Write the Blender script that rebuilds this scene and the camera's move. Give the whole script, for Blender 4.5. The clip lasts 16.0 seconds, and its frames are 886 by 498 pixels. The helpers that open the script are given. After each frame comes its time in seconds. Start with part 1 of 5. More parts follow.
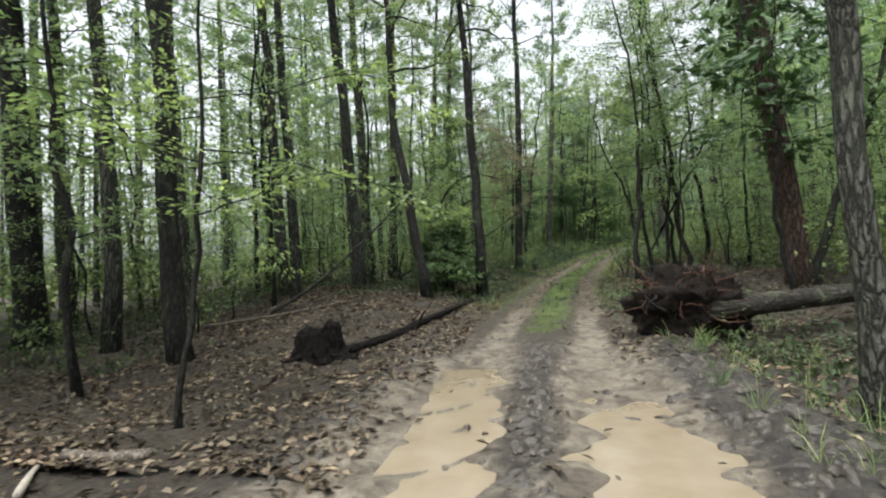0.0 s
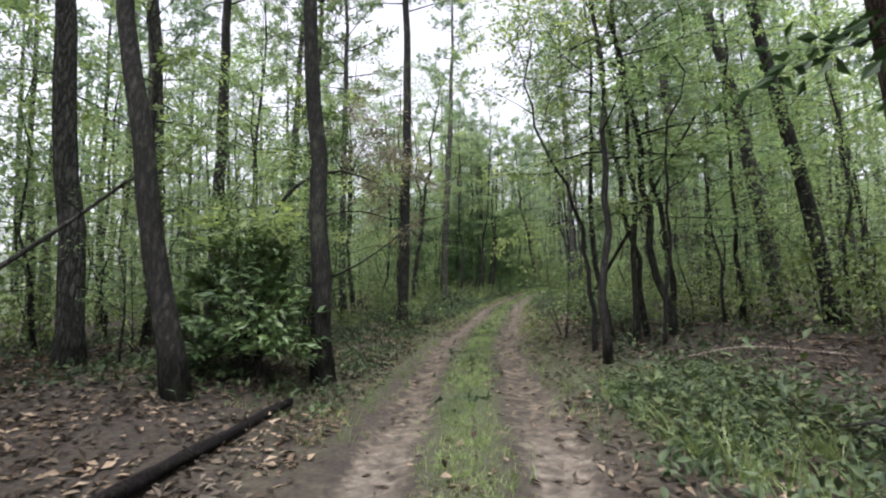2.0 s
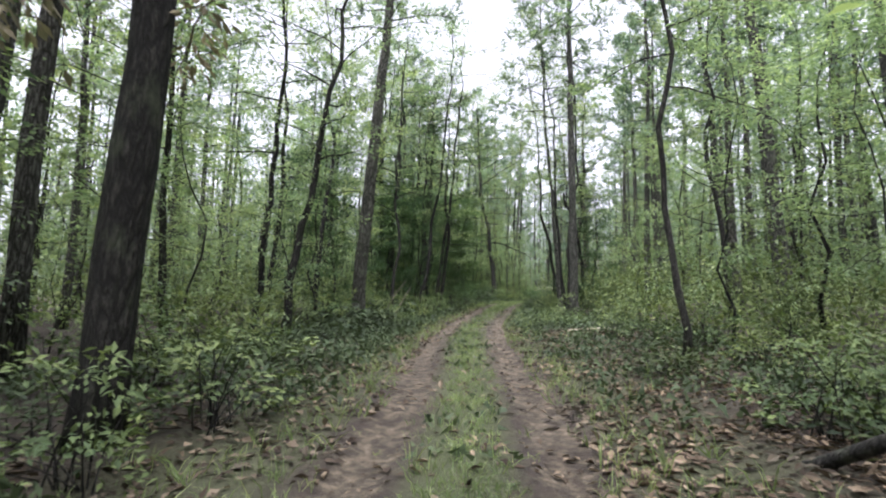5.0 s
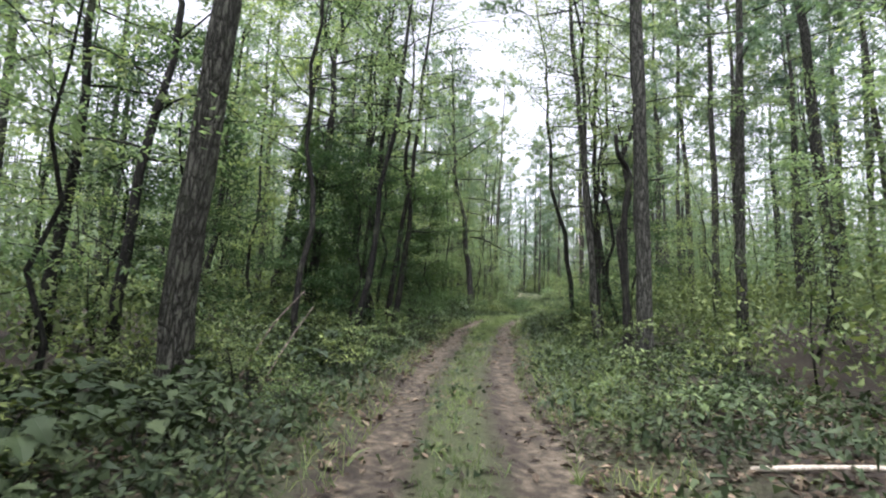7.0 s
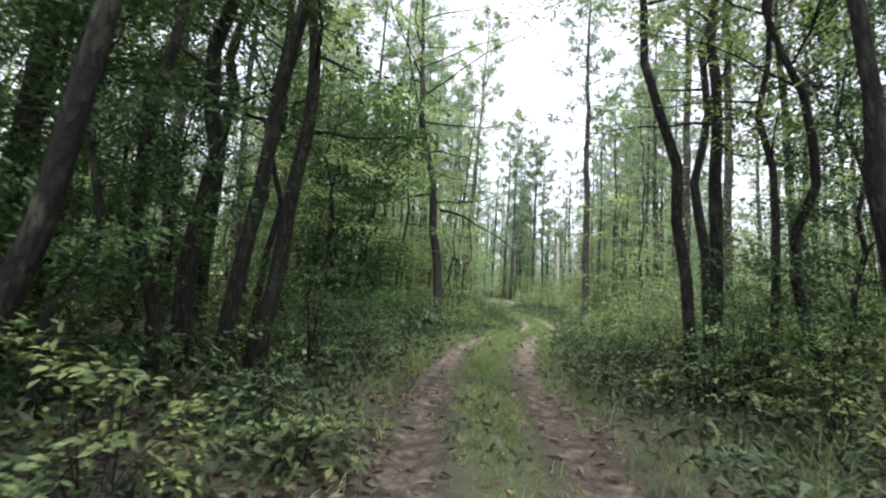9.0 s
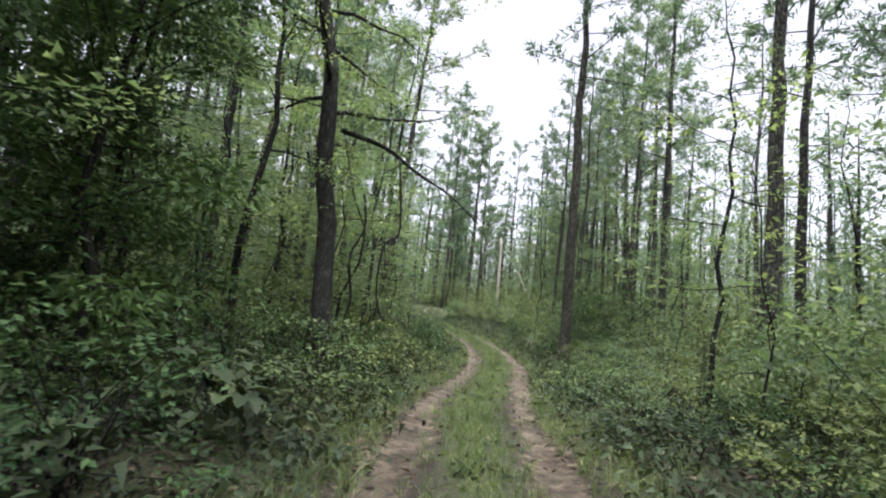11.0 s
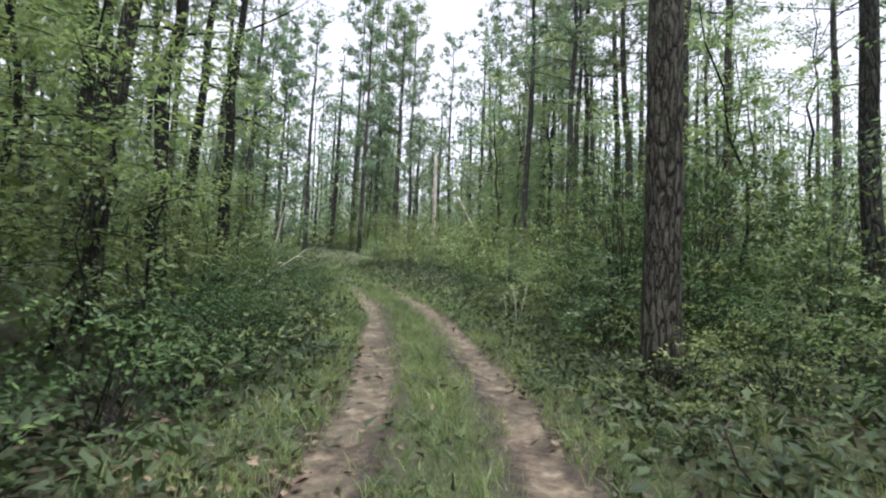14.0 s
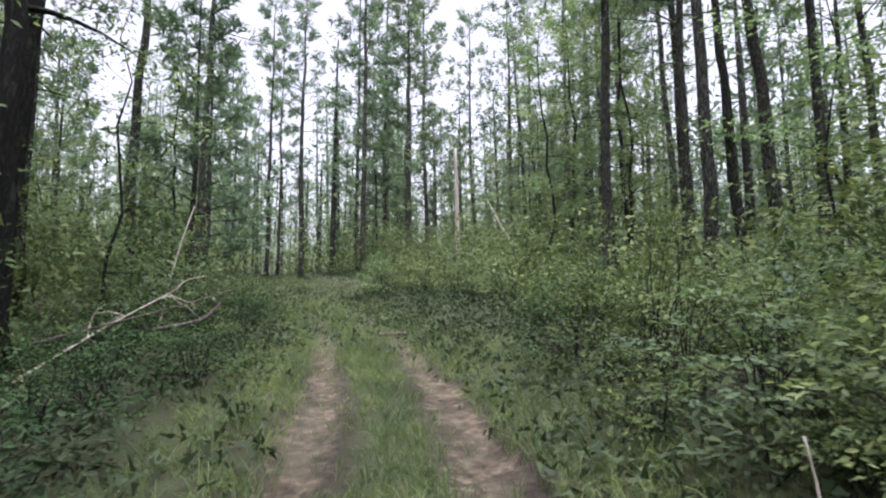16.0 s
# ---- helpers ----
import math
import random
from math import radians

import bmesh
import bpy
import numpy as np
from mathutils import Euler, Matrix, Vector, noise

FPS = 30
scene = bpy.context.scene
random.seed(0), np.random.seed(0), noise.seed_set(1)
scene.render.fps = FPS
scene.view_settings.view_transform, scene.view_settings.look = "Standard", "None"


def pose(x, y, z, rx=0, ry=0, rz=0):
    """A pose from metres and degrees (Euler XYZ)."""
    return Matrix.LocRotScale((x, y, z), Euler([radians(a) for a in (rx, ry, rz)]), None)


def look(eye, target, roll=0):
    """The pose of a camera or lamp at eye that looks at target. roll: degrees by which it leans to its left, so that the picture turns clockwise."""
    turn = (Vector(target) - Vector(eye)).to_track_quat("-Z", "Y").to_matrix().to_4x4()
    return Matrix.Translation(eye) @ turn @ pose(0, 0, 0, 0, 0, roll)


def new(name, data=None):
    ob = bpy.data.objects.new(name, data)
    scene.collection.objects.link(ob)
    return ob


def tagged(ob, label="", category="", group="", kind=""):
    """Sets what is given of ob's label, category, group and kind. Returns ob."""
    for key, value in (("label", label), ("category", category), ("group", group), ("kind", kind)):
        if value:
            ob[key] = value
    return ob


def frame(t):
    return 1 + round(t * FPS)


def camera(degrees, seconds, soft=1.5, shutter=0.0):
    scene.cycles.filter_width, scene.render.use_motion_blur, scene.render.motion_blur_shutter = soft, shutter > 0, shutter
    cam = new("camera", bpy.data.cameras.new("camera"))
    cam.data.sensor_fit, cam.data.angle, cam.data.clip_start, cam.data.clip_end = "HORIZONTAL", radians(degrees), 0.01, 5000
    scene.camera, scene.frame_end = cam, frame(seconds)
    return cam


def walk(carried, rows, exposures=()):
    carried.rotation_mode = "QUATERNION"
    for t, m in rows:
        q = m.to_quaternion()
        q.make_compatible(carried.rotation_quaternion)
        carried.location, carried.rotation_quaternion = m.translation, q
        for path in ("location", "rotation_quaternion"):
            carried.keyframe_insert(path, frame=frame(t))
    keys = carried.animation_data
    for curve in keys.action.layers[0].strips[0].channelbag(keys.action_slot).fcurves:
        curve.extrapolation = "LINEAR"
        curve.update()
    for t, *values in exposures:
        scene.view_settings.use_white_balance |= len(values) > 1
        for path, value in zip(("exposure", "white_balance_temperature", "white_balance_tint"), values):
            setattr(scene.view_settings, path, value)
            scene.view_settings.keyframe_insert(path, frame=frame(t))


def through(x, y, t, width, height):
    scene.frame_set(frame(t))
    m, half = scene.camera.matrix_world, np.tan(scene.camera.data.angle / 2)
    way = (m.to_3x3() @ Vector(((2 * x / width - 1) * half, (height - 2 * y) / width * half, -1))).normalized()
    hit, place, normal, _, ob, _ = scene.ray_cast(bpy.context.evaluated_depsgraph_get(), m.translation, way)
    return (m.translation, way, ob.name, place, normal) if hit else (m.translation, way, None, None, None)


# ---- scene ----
cam = camera(79.2, 16.0, soft=2.15, shutter=0.1)
PATH = [
    (0, (0.05, -0.138, 1.592), (-0.352, 1.82, 1.652), -2.8),
    (0.5, (-0.128, 1.912, 1.543), (-0.389, 3.894, 1.616), -3.3),
    (1, (-0.183, 3.933, 1.511), (-0.342, 5.924, 1.631), -2.4),
    (1.5, (-0.277, 6.071, 1.63), (-0.349, 8.062, 1.805), -3.1),
    (2, (-0.227, 8.331, 1.723), (-0.224, 10.32, 1.934), -2.0),
    (2.5, (-0.229, 10.625, 1.774), (-0.154, 12.611, 2.002), -1.7),
    (3, (-0.113, 12.881, 1.763), (0.027, 14.861, 2.01), -0.4),
    (3.5, (0.006, 15.303, 1.904), (0.183, 17.279, 2.16), -0.0),
    (4, (0.15, 17.597, 1.961), (0.326, 19.574, 2.208), -0.6),
    (4.2, (0.259, 18.557, 1.99), (0.431, 20.535, 2.229), -0.0),
    (6.3, (1.51, 29.253, 2.658), (1.801, 31.216, 2.908), 1.4),
    (6.5, (1.703, 30.404, 2.749), (2.009, 32.364, 3.002), 1.5),
    (7, (2.118, 33.117, 2.98), (2.46, 35.071, 3.237), 1.5),
    (7.5, (2.57, 35.917, 3.051), (2.947, 37.864, 3.306), 2.1),
    (8, (3.031, 38.78, 3.119), (3.443, 40.721, 3.368), 2.2),
    (8.5, (3.585, 41.56, 3.285), (4.041, 43.492, 3.528), 2.8),
    (8.7, (3.854, 42.697, 3.356), (4.323, 44.624, 3.613), 3.0),
    (10.8, (7.298, 54.172, 4.244), (8.014, 56.013, 4.558), 5.9),
    (11, (7.69, 55.056, 4.314), (8.435, 56.886, 4.621), 6.4),
    (11.5, (8.678, 56.991, 4.479), (9.501, 58.794, 4.75), 6.3),
    (12, (9.708, 58.838, 4.537), (10.587, 60.62, 4.766), 5.9),
    (12.5, (10.652, 61.005, 4.626), (11.572, 62.773, 4.8), 5.0),
    (13, (12.017, 63.382, 4.64), (12.961, 65.138, 4.794), 4.3),
    (13.5, (13.569, 65.88, 4.689), (14.53, 67.628, 4.828), 3.3),
    (14, (14.754, 68.001, 4.731), (15.735, 69.739, 4.86), 2.5),
    (14.5, (15.888, 69.991, 4.842), (16.873, 71.726, 4.977), 1.1),
    (15, (17.021, 72.168, 4.942), (17.997, 73.907, 5.099), -0.3),
    (15.5, (18.098, 74.253, 5.093), (19.049, 76.004, 5.266), -0.7),
    (16, (19.1, 76.298, 5.251), (20.002, 78.071, 5.454), -0.5),
]
walk(cam, [(t, look(eye, target, roll)) for t, eye, target, roll in PATH], exposures=[(0, 1.85, 6200, 8), (2.5, 2.15, 6000, 21), (4, 2.25, 5950, 21), (7, 2.22, 5950, 20), (8.5, 2.35, 5950, 20), (11, 1.95, 5950, 20), (14, 1.95, 5900, 20), (16, 1.85, 5850, 24)])

# ---- sky and light: a bright, evenly clouded day ----
world = bpy.data.worlds.new("overcast_sky")
scene.world = world
world.use_nodes = True
wn = world.node_tree.nodes
wl = world.node_tree.links
wn.clear()
sky = wn.new("ShaderNodeTexSky")
sky.sky_type = 'NISHITA'
sky.sun_disc = False
sky.sun_elevation = radians(62)
sky.sun_rotation = radians(200)
sky.air_density, sky.dust_density, sky.ozone_density = 1.0, 6.0, 1.0
veil = wn.new("ShaderNodeHueSaturation")          # the cloud cover takes the blue out of the sky
veil.inputs["Saturation"].default_value = 0.12
veil.inputs["Value"].default_value = 1.0
back = wn.new("ShaderNodeBackground")
back.inputs["Strength"].default_value = 0.12
wout = wn.new("ShaderNodeOutputWorld")
wl.new(sky.outputs["Color"], veil.inputs["Color"])
wl.new(veil.outputs["Color"], back.inputs["Color"])
wl.new(back.outputs["Background"], wout.inputs["Surface"])
sun = new("sun", bpy.data.lights.new("sun", 'SUN'))
sun.data.energy, sun.data.angle, sun.data.color = 1.9, radians(45), (1.0, 0.97, 0.92)
sun.matrix_world = look((0, 0, 60), (3, 7, 0))

# ---- materials ----
def shader(name):
    m = bpy.data.materials.new(name)
    m.use_nodes = True
    nt = m.node_tree
    nt.nodes.clear()
    return m, nt, nt.nodes.new("ShaderNodeOutputMaterial")


def node(nt, kind, **sets):
    n = nt.nodes.new(kind)
    for key, value in sets.items():
        n.inputs[key.replace("_", " ")].default_value = value
    return n


def ramp(nt, fac, stops):
    n = nt.nodes.new("ShaderNodeValToRGB")
    e = n.color_ramp.elements
    while len(e) < len(stops):
        e.new(0.5)
    for el, (p, c) in zip(e, stops):
        el.position, el.color = p, (*c, 1)
    nt.links.new(fac, n.inputs["Fac"])
    return n.outputs["Color"]


def coords(nt, scale=(1, 1, 1), kind="Object"):
    c = nt.nodes.new("ShaderNodeTexCoord")
    m = nt.nodes.new("ShaderNodeMapping")
    m.inputs["Scale"].default_value = scale
    nt.links.new(c.outputs[kind], m.inputs["Vector"])
    return m.outputs["Vector"]


def mixed(nt, fac, a, b, how='MIX'):
    n = nt.nodes.new("ShaderNodeMix")
    n.data_type, n.blend_type = 'RGBA', how
    for value, slot in ((fac, 0), (a, 6), (b, 7)):
        if isinstance(value, (int, float)):
            n.inputs[slot].default_value = value
        elif isinstance(value, tuple):
            n.inputs[slot].default_value = (*value, 1)
        else:
            nt.links.new(value, n.inputs[slot])
    return n.outputs[2]


def calc(nt, op, a, b=0.0, clamp=False):
    n = nt.nodes.new("ShaderNodeMath")
    n.operation, n.use_clamp = op, clamp
    for value, slot in ((a, 0), (b, 1)):
        if isinstance(value, (int, float)):
            n.inputs[slot].default_value = value
        else:
            nt.links.new(value, n.inputs[slot])
    return n.outputs[0]


def noise_at(nt, vec, scale, detail=4.0, rough=0.6, twist=0.0):
    n = node(nt, "ShaderNodeTexNoise", Scale=scale, Detail=detail, Roughness=rough, Distortion=twist)
    nt.links.new(vec, n.inputs["Vector"])
    return n.outputs["Fac"]


def bump_of(nt, heights, strength=0.5, distance=0.02):
    b = node(nt, "ShaderNodeBump", Strength=strength, Distance=distance)
    nt.links.new(heights, b.inputs["Height"])
    return b.outputs["Normal"]


def surface(nt, out, colour, rough=0.9, normal=None, gloss=0.3):
    p = node(nt, "ShaderNodeBsdfPrincipled")
    if isinstance(rough, (int, float)):
        p.inputs["Roughness"].default_value = rough
    else:
        nt.links.new(rough, p.inputs["Roughness"])
    p.inputs["Specular IOR Level"].default_value = gloss
    if isinstance(colour, tuple):
        p.inputs["Base Color"].default_value = (*colour, 1)
    else:
        nt.links.new(colour, p.inputs["Base Color"])
    if normal is not None:
        nt.links.new(normal, p.inputs["Normal"])
    nt.links.new(p.outputs[0], out.inputs["Surface"])
    return p


def leaf_material(name, dark, mid, light, through=0.35, rough=0.5, gloss=0.35, vary=0.5):
    m, nt, out = shader(name)
    geo = nt.nodes.new("ShaderNodeNewGeometry")
    info = nt.nodes.new("ShaderNodeObjectInfo")
    own = ramp(nt, geo.outputs["Random Per Island"], [(0.0, tuple(m + vary * (0.7 * c - m) for c, m in zip(dark, mid))), (0.5, mid), (1.0, tuple(m + vary * (1.15 * c - m) for c, m in zip(light, mid)))])
    tint = ramp(nt, info.outputs["Random"], [(0.0, (0.78, 0.86, 0.8)), (0.5, (1, 1, 1)), (1.0, (1.18, 1.1, 0.82))])
    colour = mixed(nt, 1.0, own, tint, 'MULTIPLY')
    vec = coords(nt)
    blotch = ramp(nt, noise_at(nt, vec, 0.9, 3.0), [(0.36, (0.55, 0.60, 0.58)), (0.64, (1.25, 1.2, 1.05))])
    colour = mixed(nt, 1.0, colour, blotch, 'MULTIPLY')
    p = node(nt, "ShaderNodeBsdfPrincipled", Roughness=rough)
    p.inputs["Specular IOR Level"].default_value = gloss
    nt.links.new(colour, p.inputs["Base Color"])
    tr = node(nt, "ShaderNodeBsdfTranslucent")
    warm = mixed(nt, 1.0, colour, (1.15, 1.2, 0.8), 'MULTIPLY')
    nt.links.new(warm, tr.inputs["Color"])
    ms = nt.nodes.new("ShaderNodeMixShader")
    ms.inputs[0].default_value = through
    nt.links.new(p.outputs[0], ms.inputs[1])
    nt.links.new(tr.outputs[0], ms.inputs[2])
    nt.links.new(ms.outputs[0], out.inputs["Surface"])
    return m


def bark_material(name, groove, plate, pale, sx=9.0, sz=2.2, depth=0.03, moss=0.0, lying=False, cut=2.6, blotch=0.4):
    m, nt, out = shader(name)
    vec = coords(nt, (sz, sx, sx) if lying else (sx, sx, sz))
    wob = noise_at(nt, vec, 1.2, 3.0)
    shift = nt.nodes.new("ShaderNodeVectorMath")
    shift.operation = 'MULTIPLY_ADD'
    shift.inputs[1].default_value = (1.9, 1.9, 1.9)
    nt.links.new(wob, shift.inputs[0])
    nt.links.new(vec, shift.inputs[2])
    v = node(nt, "ShaderNodeTexVoronoi", Scale=1.0)
    v.feature = 'DISTANCE_TO_EDGE'
    nt.links.new(shift.outputs[0], v.inputs["Vector"])
    crack = calc(nt, 'MULTIPLY', v.outputs["Distance"], cut, True)
    fine = noise_at(nt, coords(nt, (14, 14, 5)), 3.0, 6.0, 0.7)
    info = nt.nodes.new("ShaderNodeObjectInfo")
    big = noise_at(nt, coords(nt, (1.2, 1.2, 0.35)), 1.0, 3.0)
    body = mixed(nt, big, plate, pale)
    body = mixed(nt, ramp(nt, fine, [(0.38, (0, 0, 0)), (0.62, (1, 1, 1))]), body, tuple(blotch * c for c in plate))
    colour = mixed(nt, crack, groove, body)
    tone = ramp(nt, info.outputs["Random"], [(0, (0.75, 0.75, 0.75)), (1, (1.2, 1.17, 1.12))])
    colour = mixed(nt, 1.0, colour, tone, 'MULTIPLY')
    if moss:
        spots = ramp(nt, noise_at(nt, coords(nt, (2, 2, 1.2)), 1.6, 4.0), [(0.55, (0, 0, 0)), (0.75, (moss, moss, moss))])
        colour = mixed(nt, spots, colour, (0.10, 0.12, 0.07))
    h = calc(nt, 'ADD', crack, calc(nt, 'MULTIPLY', fine, 0.5))
    surface(nt, out, colour, 0.95, bump_of(nt, h, 0.9, depth), 0.15)
    return m


LEAF_BEECH = leaf_material("beech_leaf", (0.074, 0.118, 0.072), (0.144, 0.203, 0.120), (0.255, 0.315, 0.180), 0.55)
LEAF_OAK = leaf_material("oak_leaf", (0.068, 0.108, 0.070), (0.140, 0.198, 0.122), (0.232, 0.293, 0.187), 0.55)
LEAF_DARK = leaf_material("evergreen_leaf", (0.025, 0.048, 0.024), (0.047, 0.088, 0.038), (0.086, 0.134, 0.056), 0.28, 0.65, 0.12)
LEAF_SHRUB = leaf_material("shrub_leaf", (0.042, 0.070, 0.032), (0.094, 0.132, 0.058), (0.180, 0.216, 0.094), 0.25, 0.65, 0.2)
LEAF_FERN = leaf_material("low_plant_leaf", (0.020, 0.032, 0.016), (0.036, 0.055, 0.027), (0.068, 0.090, 0.044), 0.2, 0.65, 0.2)
LEAF_MAGNOLIA = leaf_material("broad_glossy_leaf", (0.022, 0.047, 0.018), (0.045, 0.085, 0.030), (0.085, 0.128, 0.050), 0.15, 0.5, 0.3)
NEEDLE = leaf_material("pine_needle", (0.066, 0.108, 0.081), (0.129, 0.187, 0.139), (0.215, 0.269, 0.218), 0.48, 0.55)
DEAD_LEAF = leaf_material("dry_twig_leaf", (0.095, 0.078, 0.060), (0.165, 0.138, 0.105), (0.250, 0.210, 0.165), 0.25, 0.8, 0.1)
GRASS = leaf_material("grass_blade", (0.061, 0.101, 0.041), (0.118, 0.174, 0.073), (0.212, 0.233, 0.124), 0.4, 0.6)
LITTER = leaf_material("fallen_leaf", (0.020, 0.013, 0.010), (0.066, 0.049, 0.037), (0.170, 0.134, 0.104), 0.1, 0.8, 0.15, 1.0)
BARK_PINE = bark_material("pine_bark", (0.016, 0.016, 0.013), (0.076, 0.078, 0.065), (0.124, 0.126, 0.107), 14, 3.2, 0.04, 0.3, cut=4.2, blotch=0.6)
BARK_DARK = bark_material("dark_bark", (0.009, 0.009, 0.008), (0.033, 0.032, 0.027), (0.066, 0.065, 0.056), 14, 3.5, 0.015, 0.4)
BARK_GREY = bark_material("grey_bark", (0.040, 0.035, 0.030), (0.150, 0.132, 0.112), (0.240, 0.220, 0.195), 10, 3.0, 0.012, 0.6)
BARK_RED = bark_material("reddish_pine_bark", (0.022, 0.015, 0.012), (0.098, 0.067, 0.052), (0.142, 0.106, 0.082), 13, 2.8, 0.04, cut=4.2, blotch=0.6)
BARK_PLATED = bark_material("plated_pine_bark", (0.010, 0.009, 0.007), (0.060, 0.059, 0.046), (0.100, 0.097, 0.078), 14, 3.2, 0.05, 0.35, cut=5.0, blotch=0.7)
BARK_LOG = bark_material("fallen_trunk_bark", (0.012, 0.011, 0.009), (0.050, 0.045, 0.036), (0.115, 0.106, 0.088), 12, 1.6, 0.02, 0.8, True)
WOOD_DEAD = bark_material("dead_wood", (0.05, 0.042, 0.035), (0.20, 0.17, 0.14), (0.34, 0.30, 0.26), 20, 1.5, 0.008)
WOOD_PALE = bark_material("bleached_wood", (0.240, 0.216, 0.180), (0.552, 0.504, 0.432), (0.744, 0.696, 0.600), 22, 1.2, 0.006)
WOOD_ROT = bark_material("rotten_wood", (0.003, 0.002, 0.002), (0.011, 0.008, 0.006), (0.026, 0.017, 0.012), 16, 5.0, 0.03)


def ground_material():
    m, nt, out = shader("forest_floor")
    vec = coords(nt)

    def mask(name):
        a = nt.nodes.new("ShaderNodeAttribute")
        a.attribute_name = name
        return a.outputs["Fac"]

    n1, n2, n3 = noise_at(nt, vec, 0.9, 5.0), noise_at(nt, vec, 6.0, 6.0, 0.7), noise_at(nt, vec, 34.0, 5.0, 0.75)
    v = node(nt, "ShaderNodeTexVoronoi", Scale=17.0)
    nt.links.new(vec, v.inputs["Vector"])
    leafy = ramp(nt, v.outputs["Distance"], [(0.0, (0.094, 0.070, 0.047)), (0.45, (0.040, 0.030, 0.021)), (0.75, (0.010, 0.008, 0.006))])
    leafy = mixed(nt, n2, leafy, (0.030, 0.023, 0.015))
    leafy = mixed(nt, ramp(nt, n1, [(0.35, (0, 0, 0)), (0.7, (0.7, 0.7, 0.7))]), leafy, (0.022, 0.017, 0.014))
    soil = ramp(nt, n2, [(0.36, (0.018, 0.014, 0.010)), (0.62, (0.070, 0.056, 0.038))])
    turf = ramp(nt, n3, [(0.35, (0.026, 0.034, 0.013)), (0.65, (0.072, 0.088, 0.033))])
    brown = ramp(nt, n2, [(0.36, (0.026, 0.021, 0.014)), (0.5, (0.066, 0.054, 0.036)), (0.64, (0.130, 0.107, 0.072))])
    sand = ramp(nt, n2, [(0.34, (0.082, 0.069, 0.053)), (0.5, (0.150, 0.128, 0.098)), (0.66, (0.205, 0.178, 0.140))])
    clay = ramp(nt, n2, [(0.36, (0.058, 0.046, 0.029)), (0.5, (0.136, 0.109, 0.071)), (0.64, (0.228, 0.183, 0.120))])
    dark_mud = ramp(nt, n2, [(0.36, (0.012, 0.011, 0.010)), (0.64, (0.056, 0.048, 0.040))])
    damp = ramp(nt, noise_at(nt, vec, 2.1, 4.0, 0.6, 0.8), [(0.45, (1, 1, 1)), (0.6, (0.55, 0.53, 0.52))])
    rough_edge = calc(nt, 'MULTIPLY', calc(nt, 'SUBTRACT', n2, 0.5), 1.3)

    def ragged(name, push=1.0):
        return calc(nt, 'SMOOTH_MIN', calc(nt, 'ADD', mask(name), calc(nt, 'MULTIPLY', rough_edge, push), True), 1.0)

    colour = mixed(nt, ragged("bare"), leafy, soil)
    colour = mixed(nt, ragged("turf"), colour, turf)
    colour = mixed(nt, ragged("mud"), colour, dark_mud)
    track = mixed(nt, ragged("clay", 0.6), brown, clay)
    overgrown = ramp(nt, noise_at(nt, vec, 1.7, 5.0, 0.65), [(0.44, (0, 0, 0)), (0.56, (0.85, 0.85, 0.85))])
    track = mixed(nt, calc(nt, 'MULTIPLY', overgrown, mask("clay")), track, mixed(nt, n3, (0.040, 0.040, 0.022), (0.105, 0.092, 0.058)))
    track = mixed(nt, ragged("sand", 0.6), track, sand)
    track = mixed(nt, 1.0, track, damp, 'MULTIPLY')
    worn = calc(nt, 'MULTIPLY', calc(nt, 'SUBTRACT', calc(nt, 'ADD', mask("rut"), rough_edge), 0.30), 1.7, True)
    colour = mixed(nt, worn, colour, track)
    colour = mixed(nt, 0.35, colour, mixed(nt, n3, (0.5, 0.5, 0.5), (1.4, 1.4, 1.4)), 'MULTIPLY')
    wet = calc(nt, 'MULTIPLY', mask("sand"), mask("rut"))
    rough = calc(nt, 'SUBTRACT', 0.95, calc(nt, 'MULTIPLY', wet, 0.35))
    h = calc(nt, 'ADD', calc(nt, 'MULTIPLY', n2, 1.2), calc(nt, 'ADD', n3, calc(nt, 'MULTIPLY', calc(nt, 'MULTIPLY', v.outputs["Distance"], calc(nt, 'SUBTRACT', 1.0, mask("rut"), True)), 0.6)))
    surface(nt, out, colour, rough, bump_of(nt, h, 0.9, 0.05), 0.3)
    return m


GROUND = ground_material()

# ---- the lie of the land ----
TRACK = np.array([
    (8.0, -70.0, -0.5), (3.0, -22.0, -0.15), (0.0, 0.0, 0.0), (-0.2, 4.0, -0.02), (-0.22, 8.4, 0.12), (-0.1, 12.9, 0.24),
    (0.15, 17.6, 0.43), (0.75, 23.4, 0.76), (1.75, 29.3, 1.11), (2.75, 35.9, 1.50), (4.2, 42.8, 1.82), (5.9, 48.4, 2.25),
    (7.55, 53.8, 2.66), (9.8, 58.8, 3.0), (12.1, 63.6, 3.10), (14.9, 68.2, 3.20), (17.1, 72.0, 3.38), (18.9, 75.9, 3.6),
    (21.0, 81.0, 3.88), (22.5, 86.3, 4.25), (23.6, 91.8, 4.75), (24.2, 100.0, 5.5), (25.0, 112.0, 6.7), (28.6, 134.5, 8.1),
    (41.0, 176.0, 9.6), (63.0, 233.0, 10.5)])


def smooth_line(points, per=40):
    """A Catmull-Rom curve through the points."""
    out = []
    for i in range(len(points) - 1):
        p0, p1, p2, p3 = (points[min(max(i + k, 0), len(points) - 1)] for k in (-1, 0, 1, 2))
        for u in np.linspace(0, 1, per, endpoint=False):
            out.append(0.5 * (2 * p1 + (p2 - p0) * u + (2 * p0 - 5 * p1 + 4 * p2 - p3) * u**2 + (3 * p1 - p0 - 3 * p2 + p3) * u**3))
    return np.array(out + [points[-1]])


